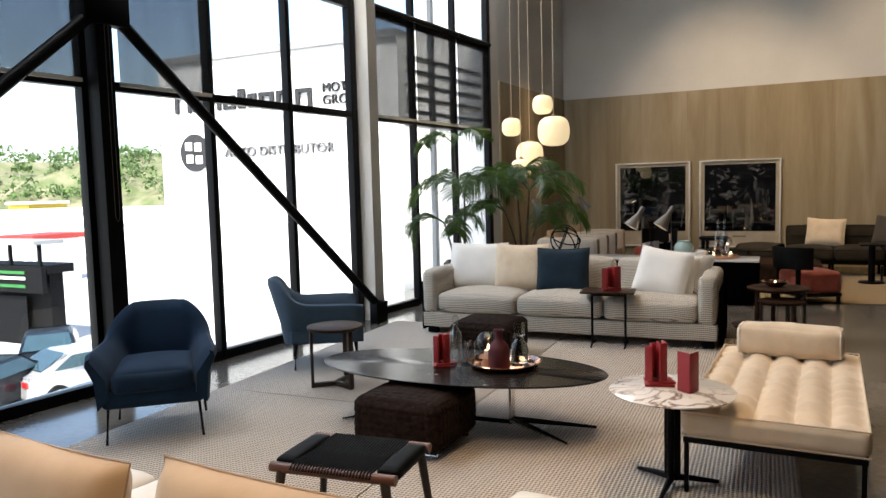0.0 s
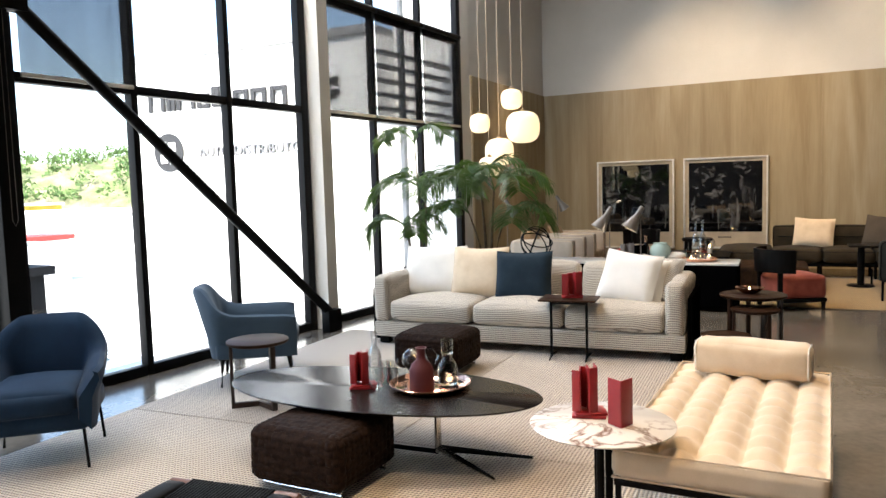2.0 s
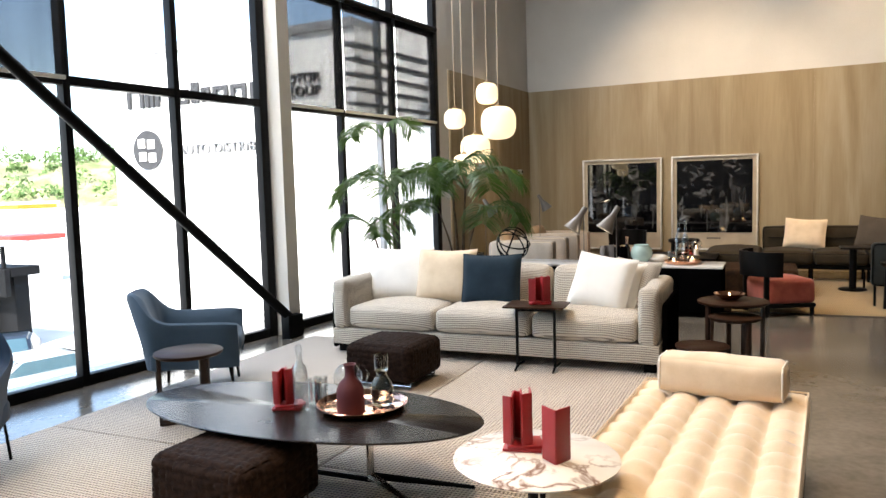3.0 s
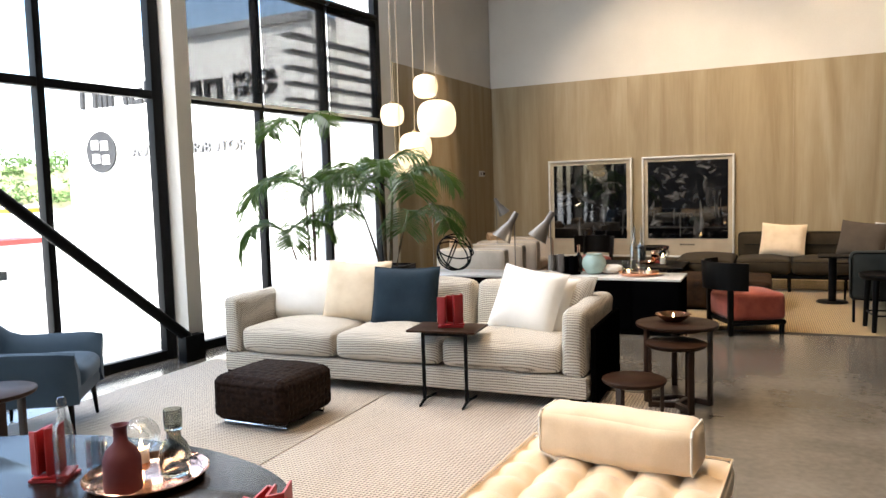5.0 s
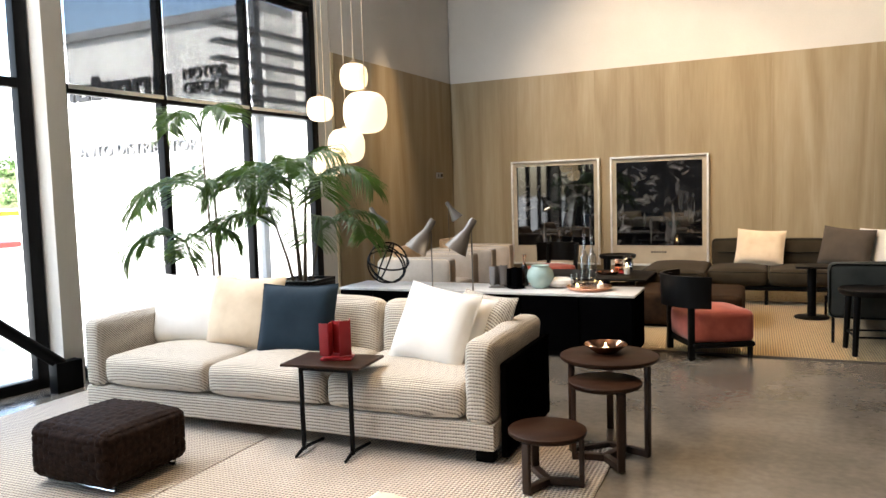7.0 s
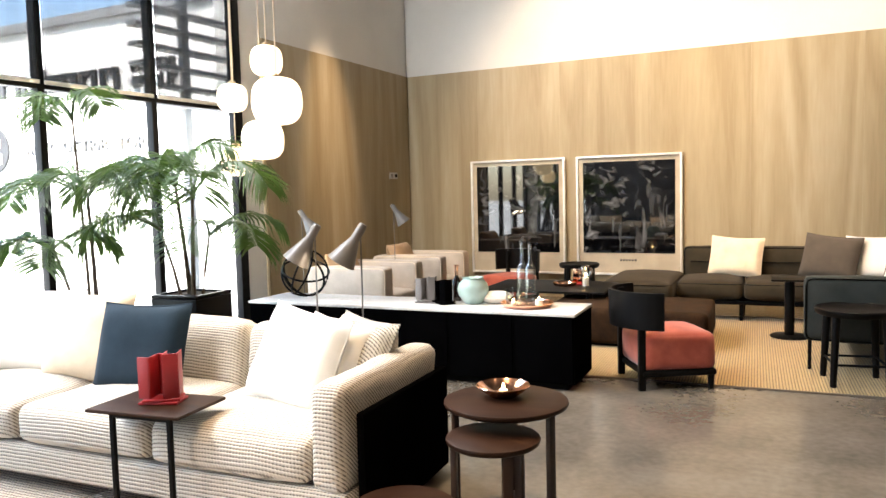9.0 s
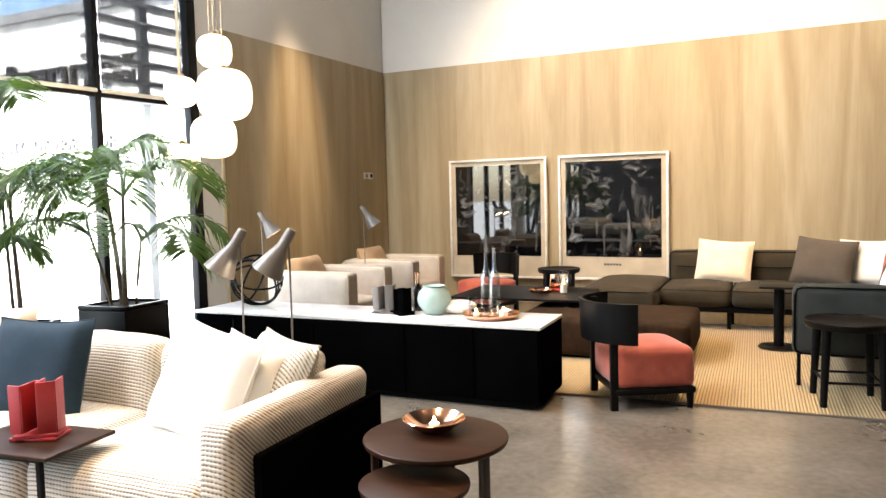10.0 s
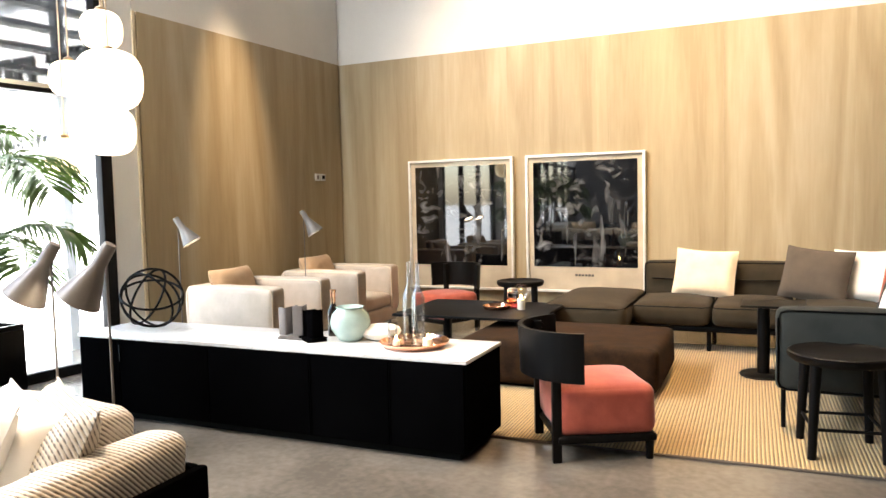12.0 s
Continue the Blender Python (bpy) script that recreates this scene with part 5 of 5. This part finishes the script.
def folder_stand(m, mat, label, k=1.0, group="", wx=1.0):
    """Folded menu standing upright in a zigzag of leaves on two stacked booklets."""
    f = thing("menu_holder", m, label, "menu holder", group)
    for i in range(2):
        b = box((-0.085 + 0.010 * i) * wx, -0.062, 0.0125 * i + 0.001, 0.095 - 0.004 * i, 0.062 - 0.01 * i, 0.0125 * i + 0.012, 0.002)
        bmesh.ops.transform(b, matrix=pose(0, 0, 0, 0, 0, -7 + 12 * i), verts=b.verts)
        part("booklet", b, mat, f)
    plan = [(-0.085, -0.030), (-0.035, -0.048), (-0.022, 0.040), (0.020, 0.020), (0.024, -0.055), (0.080, -0.035), (0.072, 0.045)]
    plan = [(x * wx, y) for x, y in plan]
    for i, (p, q) in enumerate(zip(plan, plan[1:])):
        d = Vector((q[0] - p[0], q[1] - p[1], 0)) * k
        leaf = box(0.0, -0.0035, 0.027, d.length - 0.001, 0.0035, 0.027 + (0.175 + 0.012 * (i // 3)) * k, 0.0015)
        bmesh.ops.transform(leaf, matrix=pose(p[0] * k, p[1] * k, 0, 0, 0, math.degrees(math.atan2(d.y, d.x))), verts=leaf.verts)
        part("leaf", leaf, mat, f)
    return f


def booklet(m, mat, label, h=0.2, w=0.11):
    """A folded card standing open on its edge."""
    f = thing("menu_card", m, label, "menu card")
    for a in (38, -38):
        leaf = box(0.0, -0.003, 0.0, w, 0.003, h, 0.001)
        bmesh.ops.transform(leaf, matrix=pose(0, 0, 0.001, 0, 0, a - 90), verts=leaf.verts)
        part("cover", leaf, mat, f)
    return f


folder_stand(on_sb(-1.72, 10.44, 10), M_greybook, "grey card menu holder standing on stacked booklets", 1.0)
folder_stand(on_sb(-1.56, 10.42, -30), M_lacquer, "black menu holder standing on stacked booklets", 0.92)

# ---------- objects on the oval table ----------
CT = 0.401
tray(pose(-1.70, 4.86, CT), 0.235, "round polished copper tray on the oval table")
jg = thing("carafe", pose(-1.69, 4.74, CT + 0.009), "matt burgundy ceramic carafe with a small handle", "carafe")
part("body", lathe([(0, 0), (0.066, 0), (0.07, 0.006), (0.068, 0.12), (0.055, 0.155), (0.026, 0.185), (0.024, 0.235), (0.033, 0.25), (0.028, 0.25), (0.02, 0.235), (0, 0.2)], 32), M_burgundy, jg)
part("handle", tube([(0.02, 0.02, 0.235), (0.055, 0.045, 0.235), (0.075, 0.06, 0.20), (0.062, 0.05, 0.15)], 0.006, 8), M_thin, jg)
sg = thing("decanter", pose(-1.62, 4.93, CT + 0.009), "smoked glass decanter with a cup for stopper", "bottle")
part("body", lathe([(0, 0.002), (0.05, 0.002), (0.058, 0.012), (0.06, 0.08), (0.05, 0.12), (0.028, 0.15), (0.027, 0.18), (0.024, 0.18), (0.025, 0.15), (0.045, 0.118), (0.055, 0.08), (0.052, 0.016), (0, 0.01)], 28), M_smoke, sg)
part("stopper", lathe([(0, 0.181), (0.034, 0.181), (0.036, 0.23), (0.036, 0.262), (0.033, 0.262), (0.033, 0.19), (0, 0.188)], 28), M_smoke, sg)
wbt = thing("bottle", pose(-1.98, 4.72, CT), "tall clear glass water bottle with stopper", "bottle")
part("body", lathe([(0, 0.002), (0.038, 0.002), (0.04, 0.01), (0.04, 0.20), (0.036, 0.225), (0.02, 0.245), (0.016, 0.26), (0.016, 0.30), (0.012, 0.30), (0.012, 0.26), (0.032, 0.22), (0.036, 0.2), (0.036, 0.014), (0, 0.012)], 24), M_thin, wbt)
part("stopper", lathe([(0, 0.30), (0.018, 0.30), (0.02, 0.325), (0.012, 0.34), (0, 0.342)], 18), M_thin, wbt)
for x, y, h in ((-1.93, 4.83, 0.15), (-1.99, 4.86, 0.13)):
    g2 = thing("glass_tumbler", pose(x, y, CT), "straight clear glass tumbler on the oval table", "glass")
    part("body", lathe([(0, 0.0), (0.034, 0.0), (0.036, h), (0.034, h), (0.032, 0.008), (0, 0.008)], 24), M_thin, g2)
bl = thing("candle_globe", pose(-1.86, 4.98, CT), "clear glass globe with a lit candle inside", "candle holder")
part("globe", lathe([(0, 0.04)] + [(0.078 * math.sin(math.pi * i / 16), 0.118 - 0.078 * math.cos(math.pi * i / 16)) for i in range(1, 15)], 28), M_thin, bl)
part("candle", lathe([(0, 0), (0.03, 0), (0.03, 0.065), (0, 0.065)], 18), M_candle, bl)
part("flame", lathe([(0, 0.066), (0.007, 0.075), (0.007, 0.085), (0, 0.105)], 10), M_flame, bl)
folder_stand(pose(-2.09, 4.73, CT, 0, 0, 30), M_redbook, "red menu holder standing on stacked booklets", 1.0, "red menu holders", 0.62)
# ---------- marble table, small tables ----------
folder_stand(pose(-0.66, 4.33, 0.513, 0, 0, 20), M_redbook, "red menu holder standing on stacked booklets", 1.05, "red menu holders", 0.62)
booklet(pose(-0.47, 4.20, 0.513, 0, 0, -165), M_redbook, "red folded menu card standing open", 0.20, 0.08)
folder_stand(pose(-1.61, 7.49, 0.537, 0, 0, 28), M_redbook, "red menu holder standing on stacked booklets", 1.08, "red menu holders")
bw = thing("bowl", pose(-0.18, 8.10, 0.541), "shallow polished copper bowl with a lit tea candle", "bowl")
part("dish", lathe([(0, 0.004), (0.055, 0.004), (0.06, 0.0), (0.065, 0.004), (0.10, 0.03), (0.122, 0.05), (0.119, 0.052), (0.095, 0.034), (0.06, 0.012), (0, 0.010)], 44), M_copper, bw)
candle(pose(-0.18, 8.10, 0.552), 0.02, 0.018, "small lit tea candle in the copper bowl")
# low table
tray(pose(-1.20, 12.75, 0.449), 0.13, "small round copper dish on the low table")
cg = thing("candle_globe", pose(-0.98, 12.78, 0.449), "clear glass globe with a lit candle inside", "candle holder")
part("globe", lathe([(0, 0.04)] + [(0.085 * math.sin(math.pi * i / 16), 0.15 - 0.085 * math.cos(math.pi * i / 16)) for i in range(1, 15)], 28), M_thin, cg)
part("candle", lathe([(0, 0), (0.034, 0), (0.034, 0.09), (0, 0.09)], 18), M_candle, cg)
part("flame", lathe([(0, 0.092), (0.008, 0.102), (0.008, 0.114), (0, 0.14)], 10), M_flame, cg)
cb = thing("menu_holder", pose(-1.10, 12.90, 0.449), "copper-toned folded card holder on the low table", "menu holder")
part("cover", box(-0.05, -0.01, 0.0, 0.05, 0.01, 0.17, 0.004), M_copper, cb)
part("booklet", box(-0.08, -0.07, 0.0, 0.10, -0.012, 0.015, 0.003), M_redbook, cb)

# ---------- wall fittings ----------
sw = thing("light_switch", pose(-4.239, 14.42, 1.72, 0, 0, -1.9), "white wall switch plate with a dark thermostat beside it", "light switch")
part("plate", box(0.0, -0.05, 0.0, 0.012, 0.05, 0.09, 0.003), M_plastic, sw)
part("rocker", box(0.0125, -0.02, 0.02, 0.017, 0.02, 0.07, 0.002), M_greybook, sw)
part("thermostat", box(0.0, 0.07, 0.0, 0.014, 0.16, 0.09, 0.003), M_plastic, sw)
part("display", box(0.0145, 0.085, 0.02, 0.017, 0.145, 0.07, 0.001), M_black, sw)

# ---------- ceiling spotlights ----------
SPOTS = [((-3.0, 12.7, 6.1), (-4.27, 12.95, 2.05), 480), ((-0.9, 11.6, 6.1), (-1.2, 15.0, 2.1), 500), ((1.2, 11.6, 6.1), (1.6, 15.0, 2.7), 350), ((0.4, 12.2, 6.1), (0.6, 12.4, 0.0), 560),
         ((-0.2, 4.6, 6.1), (0.0, 5.0, 0.4), 540), ((-1.0, 7.9, 6.1), (-0.6, 8.0, 0.3), 340), ((-1.4, 1.2, 6.1), (-1.6, 1.9, 0.7), 760), ((1.4, 9.2, 6.1), (0.4, 9.4, 0.0), 70)]
for eye, target, watts in SPOTS:
    head = thing("ceiling_spotlight", look(eye, target), "small black spotlight fixed to the ceiling", "spotlight", "ceiling spotlights")
    hb = lathe([(0.05, 0.0), (0.055, 0.004), (0.055, 0.14), (0.03, 0.16), (0, 0.16)], 20)
    part("housing", hb, M_black, head)
    inv = head.matrix_basis.inverted()
    part("stem", rod(inv @ (Vector(eye) + Vector((0, 0, 0.05))), inv @ Vector((eye[0], eye[1], CEIL)), 0.012), M_black, head)
    lp = new("spot", bpy.data.lights.new("spot", "SPOT"))
    lp.data.energy, lp.data.color, lp.data.spot_size, lp.data.spot_blend, lp.data.shadow_soft_size = watts * 0.27, (1.0, 0.73, 0.47), radians(20 if target[0] < -4 else 64), 1.0, 0.08
    lp.matrix_world = look(tuple(Vector(eye) + (Vector(target) - Vector(eye)).normalized() * 0.03), target)

# ---------- outside ----------
GZ = -4.4
g = struct("ground", box(-900, -700, GZ - 0.5, 400, 900, GZ), M_asphalt, "pale concrete yard and land reaching to the horizon")
struct("storey_below", box(-0.35, -11.0, GZ, -0.05, 7.5, -0.91), M_facade, "white wall of the storey below the window", WALL)

nb = thing("neighbour_building", pose(0, 0, 0), "white clad neighbouring building with grey sign lettering", "building")
part("wall", box(-15.6, 15.3, GZ, -8.2, 22.0, 5.0), M_facade, nb, smooth=False)
part("parapet", box(-15.7, 15.2, 5.0, -8.2, 22.0, 5.18), M_louvre, nb, smooth=False)
part("side_wing", box(-8.2, 16.2, GZ, -5.2, 22.0, 7.5), M_facade, nb, smooth=False)


def lettering(text, x, z, size, width, parent, mat):
    cu = bpy.data.curves.new("t", "FONT")
    cu.body, cu.size, cu.extrude = text, size, 0.03
    tmp = bpy.data.objects.new("t", cu)
    scene.collection.objects.link(tmp)
    me = bpy.data.meshes.new_from_object(tmp.evaluated_get(bpy.context.evaluated_depsgraph_get()))
    bpy.data.objects.remove(tmp)
    me.materials.clear()
    me.materials.append(mat)
    o = new("lettering", me)
    long = max(v.co.x for v in me.vertices) - min(v.co.x for v in me.vertices)
    for v in me.vertices:
        v.co.x *= width / long
    o.parent, o.matrix_basis = parent, pose(x, 15.26, z, 90, 0, 0)
    o["label"] = "grey raised sign letters"
    return o


lettering("MOTOR", -10.25, 3.92, 0.31, 1.14, nb, M_signgrey)
lettering("GROUP", -10.25, 3.63, 0.31, 1.14, nb, M_signgrey)
lettering("AUTO DISTRIBUTOR", -13.35, 2.50, 0.34, 3.40, nb, M_signpale)
# brand word and badge as plain shapes
for k, (x, w, h0, h1) in enumerate(((-14.96, 0.56, 3.70, 4.22), (-14.32, 0.28, 3.70, 4.06), (-13.98, 0.60, 3.70, 4.06), (-13.30, 0.40, 3.70, 4.06), (-12.82, 0.24, 3.70, 4.20), (-12.50, 0.28, 3.70, 4.06), (-12.14, 0.46, 3.70, 4.06), (-11.60, 0.46, 3.70, 4.06), (-11.02, 0.48, 3.52, 4.06))):
    sh = box(x, 15.20, h0, x + 0.12, 15.27, h1, 0.02)
    sh = box(x + w - 0.12, 15.20, h0, x + w, 15.27, h1, 0.02, bm=sh)
    sh = box(x + 0.06, 15.21, h1 - 0.11, x + w - 0.06, 15.268, h1, 0.02, bm=sh)
    if k in (3, 6, 8):
        sh = box(x + 0.06, 15.21, h0, x + w - 0.06, 15.268, h0 + 0.10, 0.02, bm=sh)
    part("sign_block", sh, M_signgrey, nb, smooth=False)
bd = lathe([(0, -0.02), (0.49, -0.02), (0.49, 0.02), (0, 0.02)], 40)
bmesh.ops.transform(bd, matrix=pose(-14.38, 15.26, 2.66, 90), verts=bd.verts)
bdg = part("badge", bd, M_signgrey, nb)
for x, z in ((-14.55, 2.83), (-14.23, 2.80), (-14.52, 2.50), (-14.20, 2.47)):
    part("badge_mark", box(x - 0.11, 15.21, z - 0.11, x + 0.11, 15.237, z + 0.11), M_facade, bdg, smooth=False)

cano = thing("sunshade", pose(-5.67, 11.2, 0, 0, 0, -4.7), "grey steel sunshade of horizontal blades outside the glazing", "sunshade")
for k in range(6):
    part("blade", box(-0.16, 0.0, 2.58 + 0.22 * k, 0.02, 3.2, 2.63 + 0.22 * k, 0.01), M_louvre, cano, smooth=False)
for y in (0.72, 2.9):
    part("post", box(-0.10, y - 0.05, -4.4, -0.02, y + 0.05, 6.0), M_louvre, cano, smooth=False)


def block(name, x0, y0, x1, y1, h, mat, label, windows=0, win_mat=None, roof=None):
    b = thing(name, pose(x0, y0, GZ), label, "building")
    part("wall", box(0, 0, 0, x1 - x0, y1 - y0, h), mat, b, smooth=False)
    part("roof", box(-0.3, -0.3, h, x1 - x0 + 0.3, y1 - y0 + 0.3, h + 0.35), roof or M_facade, b, smooth=False)
    # default panes take the pale yard colour to imitate washed-out glare
    for k in range(windows):
        w = (x1 - x0) / windows
        part("window", box(k * w + 0.25 * w, -0.06, h * 0.45, k * w + 0.75 * w, -0.01, h * 0.75), win_mat or M_asphalt, b, smooth=False)
    return b


block("warehouse", -96, 62, -62, 74, 4.2, M_facade, "long low white warehouse across the yard", 6)
block("yellow_shed", -103, 69, -98.5, 75, 5.2, M_yellow, "yellow clad industrial building beyond the yard", 2)
block("yellow_shed", -70, 76, -63, 80, 7.0, M_yellow, "small yellow clad building behind the warehouse", 1)
block("red_store", -50.5, 33.5, -47.2, 37, 3.1, M_facade, "white store building with a red fascia", 3, None, M_redroof)
block("store", -70, 54, -58, 60, 3.2, M_facade, "white store building behind the yard", 3)
block("brick_building", -150, 150, -120, 160, 24.0, M_facade, "pale building on the hill among the trees", 5)
shop = block("shop", -37, 20, -27.1, 20.6, 2.95, M_darkshop, "dark shopfront with a signboard and a covered terrace above", 0, None, M_darkshop)
part("signboard", box(2.0, -0.55, 2.2, 10.2, -0.35, 3.25), M_darkshop, shop, "dark signboard with green and white bars", smooth=False)
for z, mm, w in ((2.95, M_green, 2.6), (2.72, M_facade, 2.2), (2.4, M_green, 2.4)):
    part("sign_bar", box(9.2 - w, -0.59, z, 9.2, -0.56, z + 0.12), mm, shop, smooth=False)
part("awning", box(-0.4, -0.8, 4.15, 10.2, 0.5, 4.3), M_louvre, shop, smooth=False)
for x in (3.0, 5.5, 8.0, 9.8):
    part("post", box(x, -0.4, 3.3, x + 0.12, -0.28, 4.15), M_darkshop, shop, smooth=False)
part("doorway", box(5.0, -0.3, 0.0, 8.8, -0.29, 2.0), M_darkshop, shop, smooth=False)


def car(m, paint, label, suv=0.0):
    c = thing("car", m, label, "car", "parked cars")
    prof = [(-2.2, 0.35), (-2.22, 0.75), (-2.05, 0.98 + suv), (-1.2, 1.04 + suv), (-0.6, 1.45 + suv), (0.9, 1.48 + suv), (1.75, 1.02 + suv), (2.15, 0.95 + suv * 0.5), (2.2, 0.35)]
    bm = bmesh.new()
    sides = []
    for y, k in ((-0.86, 1.0), (0.86, 1.0)):
        sides.append([bm.verts.new((x, y * (0.80 if z > 1.2 + suv else 1.0), z)) for x, z in prof])
    n = len(prof)
    for i in range(n):
        bm.faces.new((sides[0][i], sides[0][(i + 1) % n], sides[1][(i + 1) % n], sides[1][i]))
    bm.faces.new(sides[0][::-1])
    bm.faces.new(sides[1])
    bmesh.ops.bevel(bm, geom=bm.edges[:], offset=0.07, segments=2, affect="EDGES")
    part("body", bm, paint, c)
    for y in (-0.80, 0.80):
        s = 1 if y > 0 else -1
        gw = bmesh.new()
        v = [gw.verts.new((x, s * yy, z)) for x, yy, z in ((-1.0, 0.875, 1.06 + suv), (1.45, 0.875, 1.06 + suv), (0.85, 0.72, 1.40 + suv), (-0.55, 0.72, 1.40 + suv))]
        gw.faces.new(v)
        part("side_window", gw, M_carglass, c, smooth=False)
    for x0, z0, x1, z1 in ((-1.17, 1.09, -0.64, 1.44), (1.70, 1.08, 0.97, 1.46)):
        gw = bmesh.new()
        o = 0.02 if x1 > 0 else -0.02
        v = [gw.verts.new(p) for p in ((x0 + o, -0.72, z0 + suv + 0.02), (x0 + o, 0.72, z0 + suv + 0.02), (x1 + o, 0.60, z1 + suv + 0.02), (x1 + o, -0.60, z1 + suv + 0.02))]
        gw.faces.new(v)
        part("windscreen", gw, M_carglass, c, smooth=False)
    for x in (-1.35, 1.38):
        for y in (-0.84, 0.84):
            w = part("wheel", rod((x, y - 0.1, 0.33), (x, y + 0.1, 0.33), 0.33, seg=28), M_tyre, c)
            s = 1 if y > 0 else -1
            part("rim", rod((x, y + s * 0.1, 0.33), (x, y + s * 0.115, 0.33), 0.21, seg=20), M_chrome, w)
    for y in (-0.68, 0.68):
        part("tail_light", box(2.14, y - 0.14, 0.72, 2.21, y + 0.14, 0.88, 0.02), M_taillight, c)
    return c


cd = car(pose(-22.6, 16.6, GZ, 0, 0, -38), M_cardark, "dark grey estate car parked in the yard", 0.1)
car(pose(-19.5, 15.6, GZ, 0, 0, -100), M_carsilver, "silver hatchback parked in the yard")
copy_thing(cd, pose(-20.2, 12.9, GZ, 0, 0, -70))

# bank of trees on the far rise
hill = bmesh.new()
hv = []
for i in range(41):
    x = -330 + i * 8
    row = []
    for k, (dy, hz) in enumerate(((0, 0.0), (14, 7.0), (30, 15.0), (60, 19.0), (140, 19.5))):
        row.append(hill.verts.new((x, 175 + dy + 0.25 * (x + 170), GZ + hz * (1 + 0.16 * math.sin(i * 0.7) + 0.1 * math.sin(i * 1.9)))))
    hv.append(row)
for a, b in zip(hv, hv[1:]):
    for k in range(4):
        hill.faces.new((a[k], b[k], b[k + 1], a[k + 1]))
tagged(finish("hillside", hill, M_hill), "dry wooded bank on the far rise", "hill", "", "structure")
rng = random.Random(5)
verts, faces = [], []
for t in range(150):
    cx = rng.uniform(-320, -20)
    f = rng.random()
    cy = 180 + 60 * f + 0.25 * (cx + 170)
    cz = GZ + 3 + 17 * min(1, f * 1.6)
    rr = rng.uniform(3.0, 6.0)
    for q in range(130):
        a, b, r = rng.uniform(0, 6.283), rng.uniform(-0.5, 1.0), rr * rng.uniform(0.55, 1.05)
        px, py, pz = cx + r * math.cos(a) * math.sqrt(1 - b * b), cy + r * math.sin(a) * math.sqrt(1 - b * b), cz + rr * 0.6 + r * b * 0.8
        s = rng.uniform(0.5, 1.1)
        n0 = len(verts)
        for k in range(3):
            verts.append((px + rng.uniform(-s, s), py + rng.uniform(-s, s), pz + rng.uniform(-s, s)))
        faces.append((n0, n0 + 1, n0 + 2))
fm = bpy.data.meshes.new("far_trees")
fm.from_pydata(verts, [], faces)
fm.materials.append(M_foliage)
tagged(new("far_trees", fm), "sunlit green trees on the far bank", "trees", "", "stuff")

# ---------- oak panelling, last ----------
PW, PH = 1.22, 3.25
pm = box(0.0004, -0.03, 0.0, PW - 0.0004, 0.0, PH, 0.0008, 1)
pme = bpy.data.meshes.new("oak_panel")
pm.to_mesh(pme)
pm.free()
pme.materials.append(M_oak)
pan_n = thing("panelling", pose(-4.32, BACK + 0.028, 0), "grey-brown oak veneer panelling on the lower end wall", "", "", "structure")
for k in range(9):
    share("oak_panel", pme, pan_n, pose(k * PW, 0, 0))
pan_w = thing("panelling_side", SIDE.copy(), "warm oak veneer panelling on the side wall", "", "", "structure")
for k, wide in ((0, 1.0), (1, 1.0), (2, 0.66)):
    share("oak_panel", pme, pan_w, pose(0.0, k * PW, 0, 0, 0, 90) @ Matrix.Diagonal((wide, 1, 1, 1)))
part("panel_edge", box(-0.10, -0.05, 0.0, 0.03, -0.021, PH), M_oak_edge, pan_w, "pale timber end strip", smooth=False)
